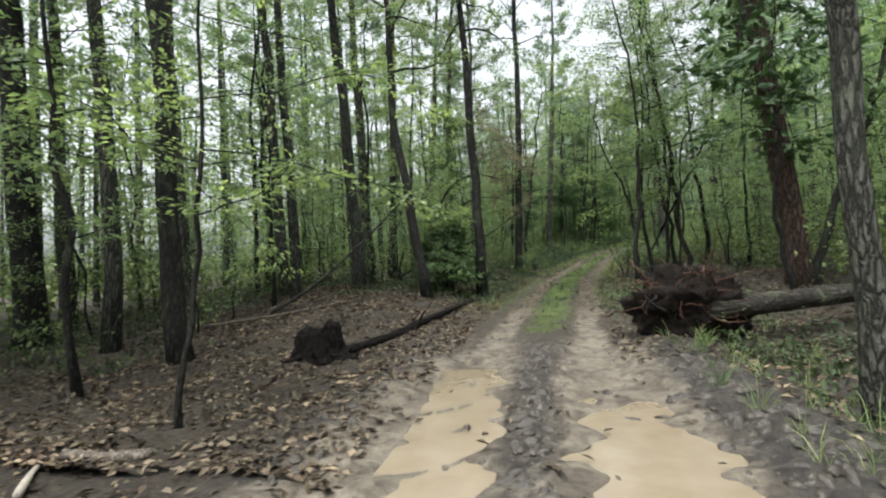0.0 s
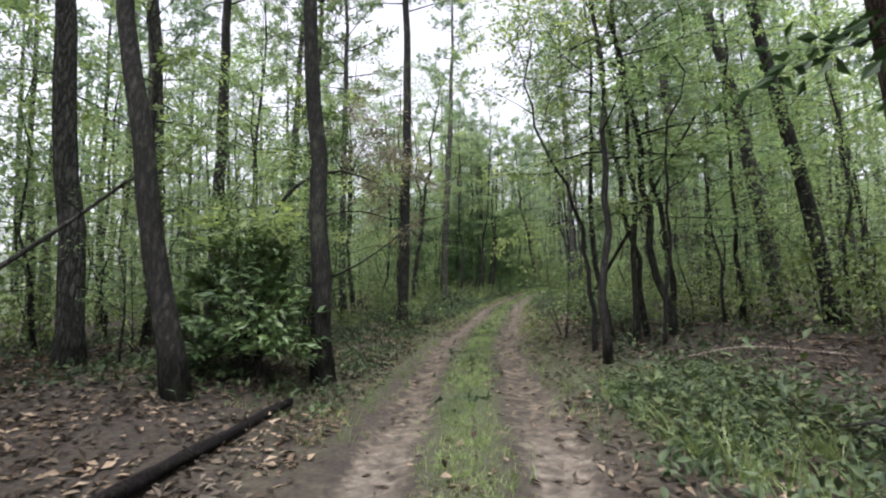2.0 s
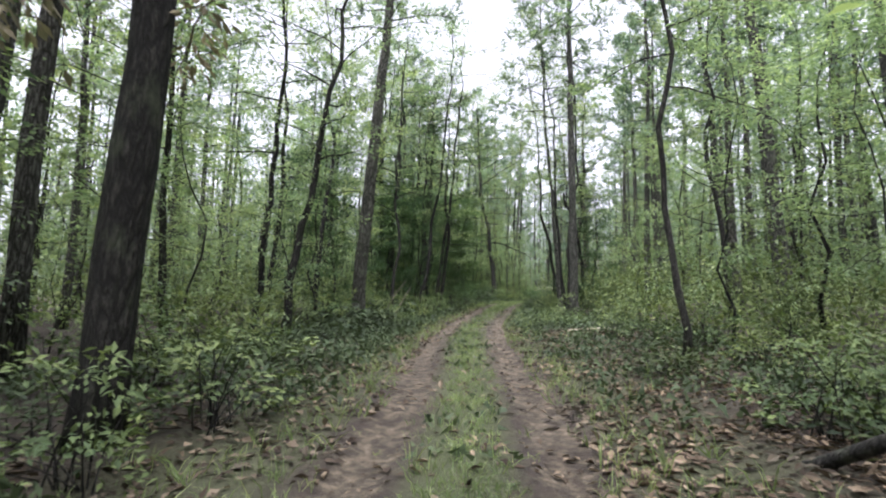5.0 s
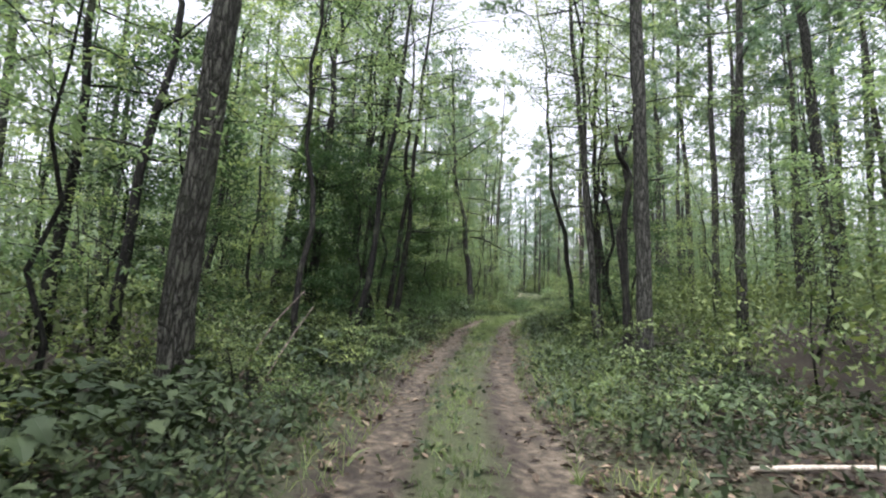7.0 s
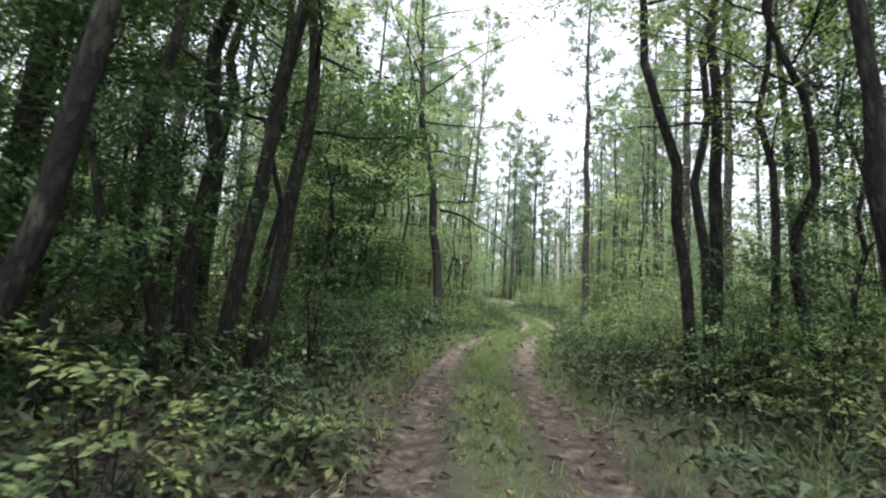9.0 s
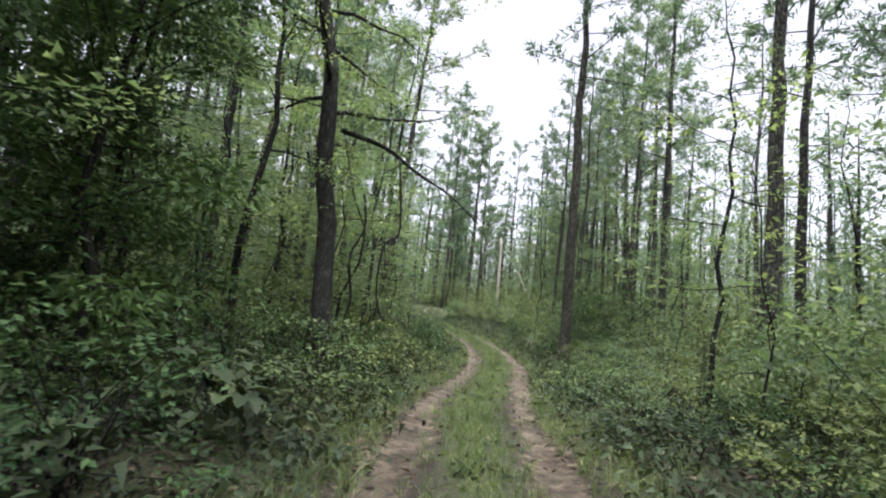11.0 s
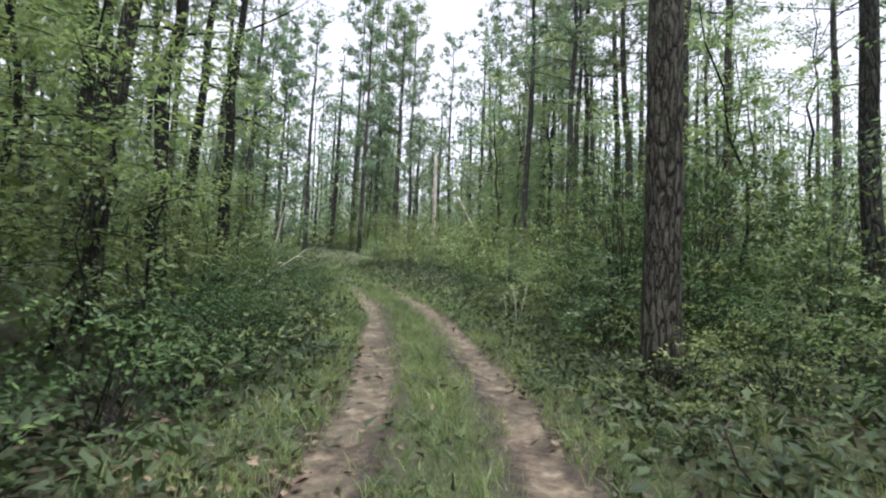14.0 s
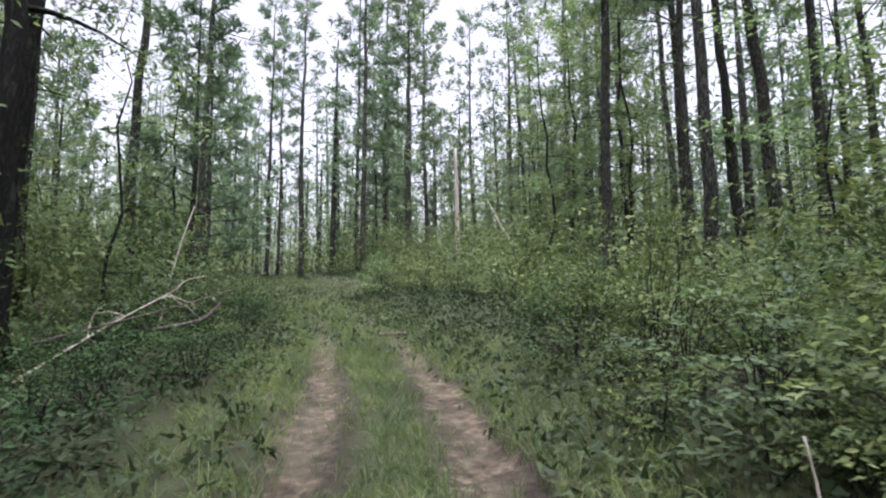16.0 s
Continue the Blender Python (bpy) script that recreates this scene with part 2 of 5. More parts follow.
LINE = smooth_line(TRACK)
RUN = np.r_[0, np.cumsum(np.hypot(*np.diff(LINE[:, :2], axis=0).T))]
RUN = RUN - np.interp(0.0, LINE[:, 1], RUN)          # metres along the track from the first muddy dip
WAY = np.gradient(LINE[:, :2], axis=0)
WAY = WAY / np.linalg.norm(WAY, axis=1, keepdims=True)


def ease(a, b, v):
    u = np.clip((v - a) / (b - a), 0, 1)
    return u * u * (3 - 2 * u)


def along(x, y):
    """Metres along the track and metres to its right."""
    x, y = np.atleast_1d(np.asarray(x, float)), np.atleast_1d(np.asarray(y, float))
    s, l = np.empty(len(x)), np.empty(len(x))
    for a in range(0, len(x), 4000):
        dx, dy = x[a:a + 4000, None] - LINE[None, ::4, 0], y[a:a + 4000, None] - LINE[None, ::4, 1]
        i = np.argmin(dx * dx + dy * dy, axis=1) * 4
        px, py, w = x[a:a + 4000] - LINE[i, 0], y[a:a + 4000] - LINE[i, 1], WAY[i]
        s[a:a + 4000] = RUN[i] + px * w[:, 0] + py * w[:, 1]
        l[a:a + 4000] = px * w[:, 1] - py * w[:, 0]
    return s, l


def bumps(x, y):
    """Gentle unevenness of the forest floor, at several sizes."""
    return (0.5 * np.sin(0.31 * x + 1.3 * np.sin(0.17 * y)) + 0.4 * np.sin(0.43 * y + 1.1 * np.sin(0.23 * x + 2))
            + 0.25 * np.sin(1.1 * x + 0.7 * y + np.sin(0.9 * y)) + 0.2 * np.sin(1.7 * y - 1.2 * x + 1.5 * np.sin(0.8 * x)))


def small_bumps(x, y):
    return (np.sin(5.1 * x + 2.3 * np.sin(3.7 * y)) + np.sin(6.3 * y + 2.1 * np.sin(4.3 * x + 1)) + 0.7 * np.sin(11 * x - 9 * y + 2 * np.sin(5 * y))
            + 0.6 * np.sin(13 * y + 12 * x + 2 * np.sin(7 * x)))


def rut_form(s, l):
    """How much a spot belongs to one of the two wheel ruts, 0 to 1, and the hump of mud and grass between them."""
    wander = 0.06 * np.sin(0.5 * s) + 0.04 * np.sin(1.3 * s + 1)
    wide = 0.32 + 0.16 * (1 - ease(6, 13, s)) + 0.05 * np.sin(0.8 * s + 2)
    rut = np.exp(-(np.abs(np.abs(l - wander) - 0.84) / wide) ** 3)
    return rut


def height(x, y):
    x, y = np.atleast_1d(np.asarray(x, float)), np.atleast_1d(np.asarray(y, float))
    s, l = along(x, y)
    z = np.interp(s, RUN, LINE[:, 2])
    side = np.abs(l)
    out = ease(1.3, 3.4, side)
    left = np.where(l < 0, 1.0, 0.0)
    mound = 0.45 * left * np.exp(-((s - 16) / 7.0) ** 2) * ease(2.0, 5.0, side) * (1 - 0.6 * ease(8, 13, side))
    mound = mound + 0.3 * (1 - left) * np.exp(-((s - 17) / 6.0) ** 2) * ease(3, 6, side)
    bank = out * (0.10 + 0.10 * ease(45, 55, s) + 0.25 * ease(66, 80, s) * (1 - left))
    far = 0.025 * np.maximum(side - 4, 0) * (1 - left) * ease(55, 80, s) - 0.012 * np.maximum(side - 8, 0) * (1 - ease(22, 45, s))
    far = np.clip(far, -0.8, 3)
    z = z + mound + bank + far + 0.16 * bumps(x, y) * ease(1.2, 5, side)
    z = z - 0.32 * ease(1.9, 3.4, side) * np.exp(-((s - 7.5) / 4.0) ** 2) * (1 - 0.5 * ease(6, 9, side))          # the wet hollow on both sides of the dip
    mud = 1 - ease(6, 12, s)
    z = z - (0.07 + 0.05 * mud) * rut_form(s, l) + 0.012 * small_bumps(x, y) * (0.5 + 1.6 * mud) * (1 - ease(3, 5, side)) + 0.01 * small_bumps(x * 0.6, y * 0.6) * ease(1, 2, side)
    z = z - 0.05 * ease(0.9, 1.3, side) * (1 - ease(1.3, 2.2, side)) * mud
    return z


def ground(x, y):
    return float(height(x, y)[0])

# ---- mesh helpers ----
def mesh_np(name, verts, faces, material, smooth=False):
    """A mesh from an array of places and a list of (n, 3) or (n, 4) index arrays."""
    me = bpy.data.meshes.new(name)
    faces = [np.asarray(f, np.int32) for f in (faces if isinstance(faces, list) else [faces]) if len(f)]
    verts = np.asarray(verts, np.float32).reshape(-1, 3)
    me.vertices.add(len(verts))
    me.vertices.foreach_set("co", verts.ravel())
    counts = np.concatenate([np.full(len(f), f.shape[1], np.int32) for f in faces])
    me.loops.add(int(counts.sum()))
    me.loops.foreach_set("vertex_index", np.concatenate([f.ravel() for f in faces]))
    me.polygons.add(len(counts))
    me.polygons.foreach_set("loop_start", np.r_[0, np.cumsum(counts)[:-1]].astype(np.int32))
    me.polygons.foreach_set("use_smooth", np.full(len(counts), smooth, bool))
    me.materials.append(material)
    me.update(calc_edges=True)
    return me


def part(name, me, parent, label=""):
    ob = new(name, me)
    ob.parent = parent
    return tagged(ob, label)


class Shape:
    """Collects tubes, cards and lumps for one mesh."""

    def __init__(self):
        self.v, self.f3, self.f4, self.n = [], [], [], 0

    def add(self, v, f3=(), f4=()):
        if len(f3):
            self.f3.append(np.asarray(f3) + self.n)
        if len(f4):
            self.f4.append(np.asarray(f4) + self.n)
        self.v.append(np.asarray(v, float))
        self.n += len(v)

    def tube(self, path, radii, sides=6, rough=0.0, rng=None, cap=True):
        path, radii = np.asarray(path, float), np.asarray(radii, float)
        way = np.gradient(path, axis=0)
        way /= np.linalg.norm(way, axis=1, keepdims=True) + 1e-9
        ref = np.array([0.0, 0.0, 1.0]) if abs(way[:, 2]).mean() < 0.8 else np.array([1.0, 0.0, 0.0])
        a = np.cross(way, ref)
        a /= np.linalg.norm(a, axis=1, keepdims=True) + 1e-9
        b = np.cross(way, a)
        turn = np.linspace(0, 2 * np.pi, sides, endpoint=False)
        ring = a[:, None] * np.cos(turn)[None, :, None] + b[:, None] * np.sin(turn)[None, :, None]
        r = radii[:, None, None] * np.ones((1, sides, 1))
        if rough and rng is not None:
            r = r * (1 + rough * rng.standard_normal((len(path), sides, 1)))
        v = (path[:, None] + ring * r).reshape(-1, 3)
        k, j = np.arange(len(path) - 1)[:, None] * sides, np.arange(sides)[None]
        j2 = (j + 1) % sides
        f = np.stack([k + j, k + j2, k + sides + j2, k + sides + j], -1).reshape(-1, 4)
        f3 = []
        if cap:
            v = np.vstack([v, path[-1:] + way[-1:] * radii[-1] * 0.4, path[:1]])
            top = (len(path) - 1) * sides
            f3 = [(top + i, top + (i + 1) % sides, len(v) - 2) for i in range(sides)] + [((i + 1) % sides, i, len(v) - 1) for i in range(sides)]
        self.add(v, f3, f)

    def cards(self, p, d, n, length, width, fold=0.18):
        """Leaves: folded along the midrib, pointed at both ends."""
        p, d, n = (np.asarray(q, float) for q in (p, d, n))
        d = d / (np.linalg.norm(d, axis=1, keepdims=True) + 1e-9)
        side = np.cross(d, n)
        side /= np.linalg.norm(side, axis=1, keepdims=True) + 1e-9
        n = np.cross(side, d)
        length, width = np.broadcast_to(length, len(p))[:, None], np.broadcast_to(width, len(p))[:, None]
        mid = p + d * length * 0.48
        v = np.stack([p, mid + side * width / 2 + n * width * fold, p + d * length, mid - side * width / 2 + n * width * fold], 1).reshape(-1, 3)
        k = np.arange(len(p))[:, None] * 4
        self.add(v, np.concatenate([k + [0, 1, 2], k + [0, 2, 3]]))

    def darts(self, p, d, n, length, width):
        """Leaves seen from afar: one pointed face each."""
        d = unit(d)
        side = unit(np.cross(d, n))
        length, width = np.broadcast_to(length, len(p))[:, None], np.broadcast_to(width, len(p))[:, None]
        v = np.stack([p - side * width / 2, p + side * width / 2, p + d * length], 1).reshape(-1, 3)
        self.add(v, np.arange(len(p))[:, None] * 3 + [0, 1, 2])

    def lobed(self, p, d, n, length, width):
        """Large leaves with three blunt lobes on each side."""
        d = unit(d)
        side = unit(np.cross(d, n))
        n = np.cross(side, d)
        outline = ((0.0, 0.0), (0.08, 0.34), (0.28, 0.27), (0.42, 0.5), (0.6, 0.24), (0.76, 0.26), (1.0, 0.0), (0.76, -0.26), (0.6, -0.24), (0.42, -0.5), (0.28, -0.27), (0.08, -0.34))
        length, width = np.broadcast_to(length, len(p))[:, None], np.broadcast_to(width, len(p))[:, None]
        v = np.stack([p + d * length * u + side * width * w + n * width * (0.3 * abs(w) - 0.25 * u * u) for u, w in outline] + [p + d * length * 0.45 - n * width * 0.05], 1)
        k = np.arange(len(p))[:, None] * 13
        self.add(v.reshape(-1, 3), np.concatenate([k + [i, (i + 1) % 12, 12] for i in range(12)]))

    def blades(self, p, d, length, width, rng, bend=0.4):
        """Needles and grass: one long thin triangle, or two where bent."""
        d = d / (np.linalg.norm(d, axis=1, keepdims=True) + 1e-9)
        side = np.cross(d, rng.standard_normal((len(p), 3)))
        side /= np.linalg.norm(side, axis=1, keepdims=True) + 1e-9
        length, width = np.broadcast_to(length, len(p))[:, None], np.broadcast_to(width, len(p))[:, None]
        v = np.stack([p - side * width / 2, p + side * width / 2, p + d * length], 1).reshape(-1, 3)
        self.add(v, np.arange(len(p))[:, None] * 3 + [0, 1, 2])

    def mesh(self, name, material, smooth=False):
        faces = []
        if self.f3:
            faces.append(np.concatenate(self.f3))
        if self.f4:
            faces.append(np.concatenate(self.f4))
        return mesh_np(name, np.concatenate(self.v), faces, material, smooth)


# ---- the ground: one sheet with the track worn into it ----
def spaced(stops):
    out = []
    for (a, b, step) in stops:
        out += list(np.arange(a, b - 1e-6, step))
    return np.array(out + [stops[-1][1]])


def build_ground():
    s = spaced([(-62, -12, 2.5), (-12, -4, 0.5), (-4, 14, 0.17), (14, 90, 0.42), (90, 150, 1.0), (150, 235, 4)])
    l = spaced([(-900, -300, 150), (-300, -80, 20), (-80, -25, 4), (-25, -9, 1), (-9, -4, 0.4), (-4, -2, 0.2), (-2, 2, 0.11),
                (2, 4, 0.2), (4, 9, 0.4), (9, 25, 1), (25, 80, 4), (80, 300, 20), (300, 900, 150)])
    cx, cy = np.interp(s, RUN, LINE[:, 0]), np.interp(s, RUN, LINE[:, 1])
    wx, wy = np.interp(s, RUN, WAY[:, 0]), np.interp(s, RUN, WAY[:, 1])
    mean = np.array([0.36, 0.93])
    k = ease(10, 30, np.abs(l))[None, :]
    nx, ny = (1 - k) * wy[:, None] + k * mean[1], -(1 - k) * wx[:, None] - k * mean[0]
    x, y = cx[:, None] + nx * l[None], cy[:, None] + ny * l[None]
    ends = np.where(s < -40, (s + 40) * 18, np.where(s > 160, (s - 160) * 10, 0))[:, None]
    x, y = (x + ends * mean[0]).ravel(), (y + ends * mean[1]).ravel()
    ss, ll = along(x, y)
    z = height(x, y)
    v = np.stack([x, y, z], -1)
    i, j = np.arange(len(s) - 1)[:, None] * len(l), np.arange(len(l) - 1)[None]
    f = np.stack([i + j, i + j + 1, i + len(l) + j + 1, i + len(l) + j], -1).reshape(-1, 4)
    me = mesh_np("ground", v, f, GROUND, True)
    side = np.abs(ll)
    mud = 1 - ease(7, 12, ss)
    rut = rut_form(ss, ll)
    rut = rut * (1 - 0.75 * ease(89, 96, ss))
    rut = np.maximum(rut, 0.95 * mud * (1 - np.where(ll < 0, ease(1.8, 2.4, side), ease(1.45, 1.95, side))) * (1 - 0.8 * np.exp(-((ll + 0.05) / 0.30) ** 4) * ease(2.5, 5, ss)))
    turf = np.exp(-(side / 0.42) ** 4) * ease(10, 16, ss) + 0.55 * ease(1.1, 1.5, side) * (1 - ease(2.0, 3.4, side)) * ease(11, 19, ss) + 0.6 * ease(56, 70, ss) * ease(1.0, 2.0, side) + ease(88, 94, ss)
    masks = {
        "rut": rut, "turf": np.clip(turf, 0, 1), "sand": 1 - ease(10, 17, ss), "clay": 0.85 * ease(52, 64, ss),
        "mud": np.clip(mud * (np.exp(-((ll - 2.1) / 0.6) ** 2) + 0.6 * np.exp(-((ll + 2.1) / 0.4) ** 2) + 0.8 * np.exp(-(side / 0.4) ** 2)) + 0.6 * mud * ease(1.5, 2.5, ll) * (1 - ease(4, 7, ll)), 0, 1),
        "bare": 0.35 * (1 - ease(1.6, 3.0, side)),
    }
    for name, values in masks.items():
        me.attributes.new(name, 'FLOAT', 'POINT').data.foreach_set("value", np.asarray(values, np.float32))
    return tagged(new("ground", me), "forest floor of leaf litter with a two-rut dirt track", "ground", kind="structure")


build_ground()

# ---- plants ----
UP = np.array([0.0, 0.0, 1.0])


def unit(v):
    v = np.asarray(v, float)
    return v / (np.linalg.norm(v, axis=-1, keepdims=True) + 1e-9)


def stem_path(rng, h, lean, steps, wobble):
    """A trunk's centre line from the ground up, with a slow wander."""
    u = np.linspace(0, 1, steps)
    w = np.cumsum(rng.standard_normal((steps, 2)), axis=0) * wobble / math.sqrt(steps)
    w -= w[0]
    w = w - u[:, None] * w[-1] * 0.7
    return np.column_stack([lean[0] * h * u + w[:, 0], lean[1] * h * u + w[:, 1], h * u])


def at_height(path, z):
    return np.array([np.interp(z, path[:, 2], path[:, 0]), np.interp(z, path[:, 2], path[:, 1]), z])


def limb_path(rng, start, way, length, steps=6, droop=0.0, crook=0.12):
    way = unit(way)
    pts, p = [np.asarray(start, float)], np.asarray(start, float)
    for i in range(steps):
        way = unit(way + rng.standard_normal(3) * crook + np.array([0, 0, -droop]))
        p = p + way * length / steps
        pts.append(p)
    return np.array(pts)


def spray(shape, rng, path, count, size, flat=0.75, spread=0.25, start=0.3, slim=0.5, far=False, lobed=False):
    """Leaves in loose layers along a twig."""
    u = start + (1 - start) * rng.random(count)
    k = u * (len(path) - 1)
    i = np.minimum(k.astype(int), len(path) - 2)
    p = path[i] + (path[i + 1] - path[i]) * (k - i)[:, None]
    way = unit(path[i + 1] - path[i])
    out = rng.standard_normal((count, 3)) * [1, 1, 0.45 if flat < 0.7 else 0.22]
    p = p + out * spread * 0.5
    d = unit(way * 0.6 + unit(out) * 0.9 + [0, 0, -0.25])
    n = unit(UP * flat + rng.standard_normal((count, 3)) * (1 - flat) * 1.1)
    ln = size * (0.7 + 0.6 * rng.random(count))
    (shape.lobed if lobed else shape.darts if far else shape.cards)(p, d, n, ln, ln * slim)


def tufts(shape, rng, centres, ways, each, length, width):
    """Pine needles: sheaves that point along the twig and outwards."""
    p = np.repeat(centres, each, 0)
    d = unit(np.repeat(unit(ways), each, 0) * 0.7 + rng.standard_normal((len(p), 3)) * 0.75 + [0, 0, 0.12])
    ln = length * (0.7 + 0.5 * rng.random(len(p)))
    shape.blades(p + rng.standard_normal(p.shape) * length * 0.25, d, ln, width, rng)


def pine_meshes(seed, dia, h, lean=(0, 0), crown_from=0.5, limbs=30, reach=2.6, each=8, per=13, length=0.32, width=0.08, bark=None, stubs=7, sides=10, steps=26):
    rng = np.random.default_rng(seed)
    path = stem_path(rng, h, lean, steps, 0.12 * h / 15)
    u = path[:, 2] / h
    radii = dia / 2 * (1 - 0.86 * u**1.2) * (1 + 0.35 * np.exp(-u * h / 0.35))
    trunk, crown = Shape(), Shape()
    trunk.tube(path - [0, 0, 0.25], radii, sides, 0.045, rng)
    for _ in range(stubs):
        z = h * rng.uniform(min(0.18, crown_from * 0.6), crown_from)
        a = rng.uniform(0, 2 * np.pi)
        lp = limb_path(rng, at_height(path, z), (math.cos(a), math.sin(a), rng.uniform(-0.3, 0.35)), rng.uniform(0.25, 1.7), 4, 0.03, 0.16)
        trunk.tube(lp, np.linspace(0.022, 0.006, len(lp)), 3, cap=False)
    for i in range(limbs):
        f = crown_from + (1 - crown_from) * (i + rng.random()) / limbs
        a = i * 2.4 + rng.uniform(-0.5, 0.5)
        v = (f - crown_from) / (1 - crown_from)
        ln = reach * (1 - 0.72 * v) * rng.uniform(0.7, 1.15) + 0.3
        lp = limb_path(rng, at_height(path, f * h * 0.985), (math.cos(a), math.sin(a), 0.12 + 0.7 * v), ln, 4, -0.02, 0.13)
        trunk.tube(lp[::2], np.linspace(0.035 * (1.2 - v), 0.008, 3), 3, cap=False)
        k = rng.uniform(0.3, 1.0, per) * (len(lp) - 1)
        j = np.minimum(k.astype(int), len(lp) - 2)
        p = lp[j] + (lp[j + 1] - lp[j]) * (k - j)[:, None]
        w = unit(lp[-1] - lp[0] + rng.standard_normal((per, 3)) * ln * 0.5)
        tufts(crown, rng, p + w * rng.uniform(0.1, 0.6, (per, 1)), w, each, length, width)
    return trunk.mesh("pine_trunk", bark or BARK_PINE, True), crown.mesh("pine_crown", NEEDLE)


def leafy_meshes(seed, dia, h, lean=(0, 0), crown_from=0.3, limbs=18, reach=2.4, twigs=6, leaves=30, size=0.105, leaf=None, bark=None, wobble=0.4, droop=0.02, steps=18, sides=8, flat=0.75, rise=0.45, far=False, twig_wood=True):
    rng = np.random.default_rng(seed)
    path = stem_path(rng, h, lean, steps, wobble)
    u = path[:, 2] / h
    radii = np.maximum(dia / 2 * (1 - 0.85 * u) * (1 + 0.3 * np.exp(-u * h / 0.25)), 0.006)
    trunk, crown = Shape(), Shape()
    trunk.tube(path - [0, 0, 0.15], radii, sides, 0.03, rng)
    for i in range(limbs):
        f = crown_from + (1 - crown_from) * (i + rng.random()) / limbs
        a = i * 2.4 + rng.uniform(-0.6, 0.6)
        v = (f - crown_from) / (1 - crown_from)
        ln = reach * (0.65 + 0.6 * math.sin(math.pi * min(0.15 + 0.8 * v, 1))) * rng.uniform(0.6, 1.15)
        lp = limb_path(rng, at_height(path, f * h), (math.cos(a), math.sin(a), rise * (0.4 + v)), ln, 5, droop, 0.16)
        r0 = max(dia * 0.14 * (1 - 0.6 * v), 0.007)
        trunk.tube(lp, np.linspace(r0, 0.004, len(lp)), 4 if not far else 3, cap=False)
        for _ in range(twigs):
            k = rng.integers(1, len(lp))
            w = unit(unit(lp[-1] - lp[0]) + rng.standard_normal(3) * [0.9, 0.9, 0.35])
            tp = limb_path(rng, lp[k], w, rng.uniform(0.35, 0.9) * min(1, ln / 1.6 + 0.3), 2, 0.06, 0.2)
            if twig_wood:
                trunk.tube(tp[[0, 2]], (0.006, 0.003), 3, cap=False)
            spray(crown, rng, tp, leaves, size, flat, 0.34, 0.0, far=far)
        spray(crown, rng, lp, leaves, size, flat, 0.36, 0.35, far=far)
    return trunk.mesh("leafy_trunk", bark or BARK_DARK, True), crown.mesh("leafy_crown", leaf or LEAF_BEECH)


def shrub_meshes(seed, h=1.4, wide=1.2, stems=10, twigs=6, leaves=13, size=0.085, leaf=None, flat=0.6, slim=0.55, far=False, lobed=False):
    rng = np.random.default_rng(seed)
    wood, crown = Shape(), Shape()
    for i in range(stems):
        a = i * 2.4 + rng.uniform(-0.5, 0.5)
        out = wide * rng.uniform(0.15, 0.85) / h
        sp = limb_path(rng, (rng.normal(0, 0.08), rng.normal(0, 0.08), -0.05), (math.cos(a) * out, math.sin(a) * out, 1), h * rng.uniform(0.55, 1.05), 4, 0.02, 0.16)
        wood.tube(sp[::2], (0.012, 0.008, 0.003), 3, cap=False)
        for _ in range(twigs):
            k = rng.integers(1, len(sp))
            w = unit(np.array([math.cos(a), math.sin(a), 0.4]) + rng.standard_normal(3) * 0.8)
            tp = limb_path(rng, sp[k], w, rng.uniform(0.2, 0.6) * wide, 2, 0.08, 0.2)
            spray(crown, rng, tp, leaves, size, flat, 0.22, 0.0, slim, far, lobed)
    return wood.mesh("shrub_wood", BARK_DARK, True), crown.mesh("shrub_leaves", leaf or LEAF_SHRUB)


def bush_meshes(seed, h, wide, clumps, leaves, size, leaf, slim=0.5):
    """A dense bush: leafy sprays over an uneven dome, bare dark stems below them."""
    rng = np.random.default_rng(seed)
    wood, crown = Shape(), Shape()
    off = rng.uniform(0, 9, 3)
    for i in range(clumps):
        a, e = i * 2.4 + rng.uniform(-0.6, 0.6), math.asin(rng.uniform(0.12, 1.0))
        out = np.array([math.cos(a) * math.cos(e), math.sin(a) * math.cos(e), math.sin(e)])
        swell = 0.92 + 0.55 * noise.noise(Vector(out * 1.7 + off)) + (0.0 if i % 4 else -0.3)
        tip = out * swell * [wide / 2 * 1.05, wide / 2 * 1.05, h * 0.92]
        foot = np.array([rng.normal(0, 0.1), rng.normal(0, 0.1), -0.05])
        mid = foot + (tip - foot) * [0.35, 0.35, 0.6] + rng.standard_normal(3) * 0.06
        if i % 2:
            wood.tube([foot, mid, tip], (0.011, 0.007, 0.003), 3, cap=False)
        n = leaves + int(rng.integers(-6, 7))
        way = unit(out * [1, 1, 0.25] + rng.standard_normal(3) * 0.25)
        side = np.cross(way, UP)
        u, w = rng.uniform(-0.6, 1.0, n), rng.normal(0, 0.5, n)
        reach = wide * 0.17 * rng.uniform(0.8, 1.4)
        p = tip + (u[:, None] * way + w[:, None] * side * (1.15 - 0.6 * np.abs(u[:, None]))) * reach + rng.standard_normal((n, 3)) * [0.03, 0.03, 0.035] - np.outer(u * u, UP) * 0.05
        d = unit(way * 0.7 + side * np.sign(w)[:, None] * 0.8 + rng.standard_normal((n, 3)) * 0.35 - UP * 0.2)
        ln = size * rng.uniform(0.7, 1.35, n)
        crown.cards(p, d, unit(UP * 0.75 + out * 0.5 + rng.standard_normal((n, 3)) * 0.35), ln, ln * slim)
    return wood.mesh("bush_wood", BARK_DARK, True), crown.mesh("bush_leaves", leaf)


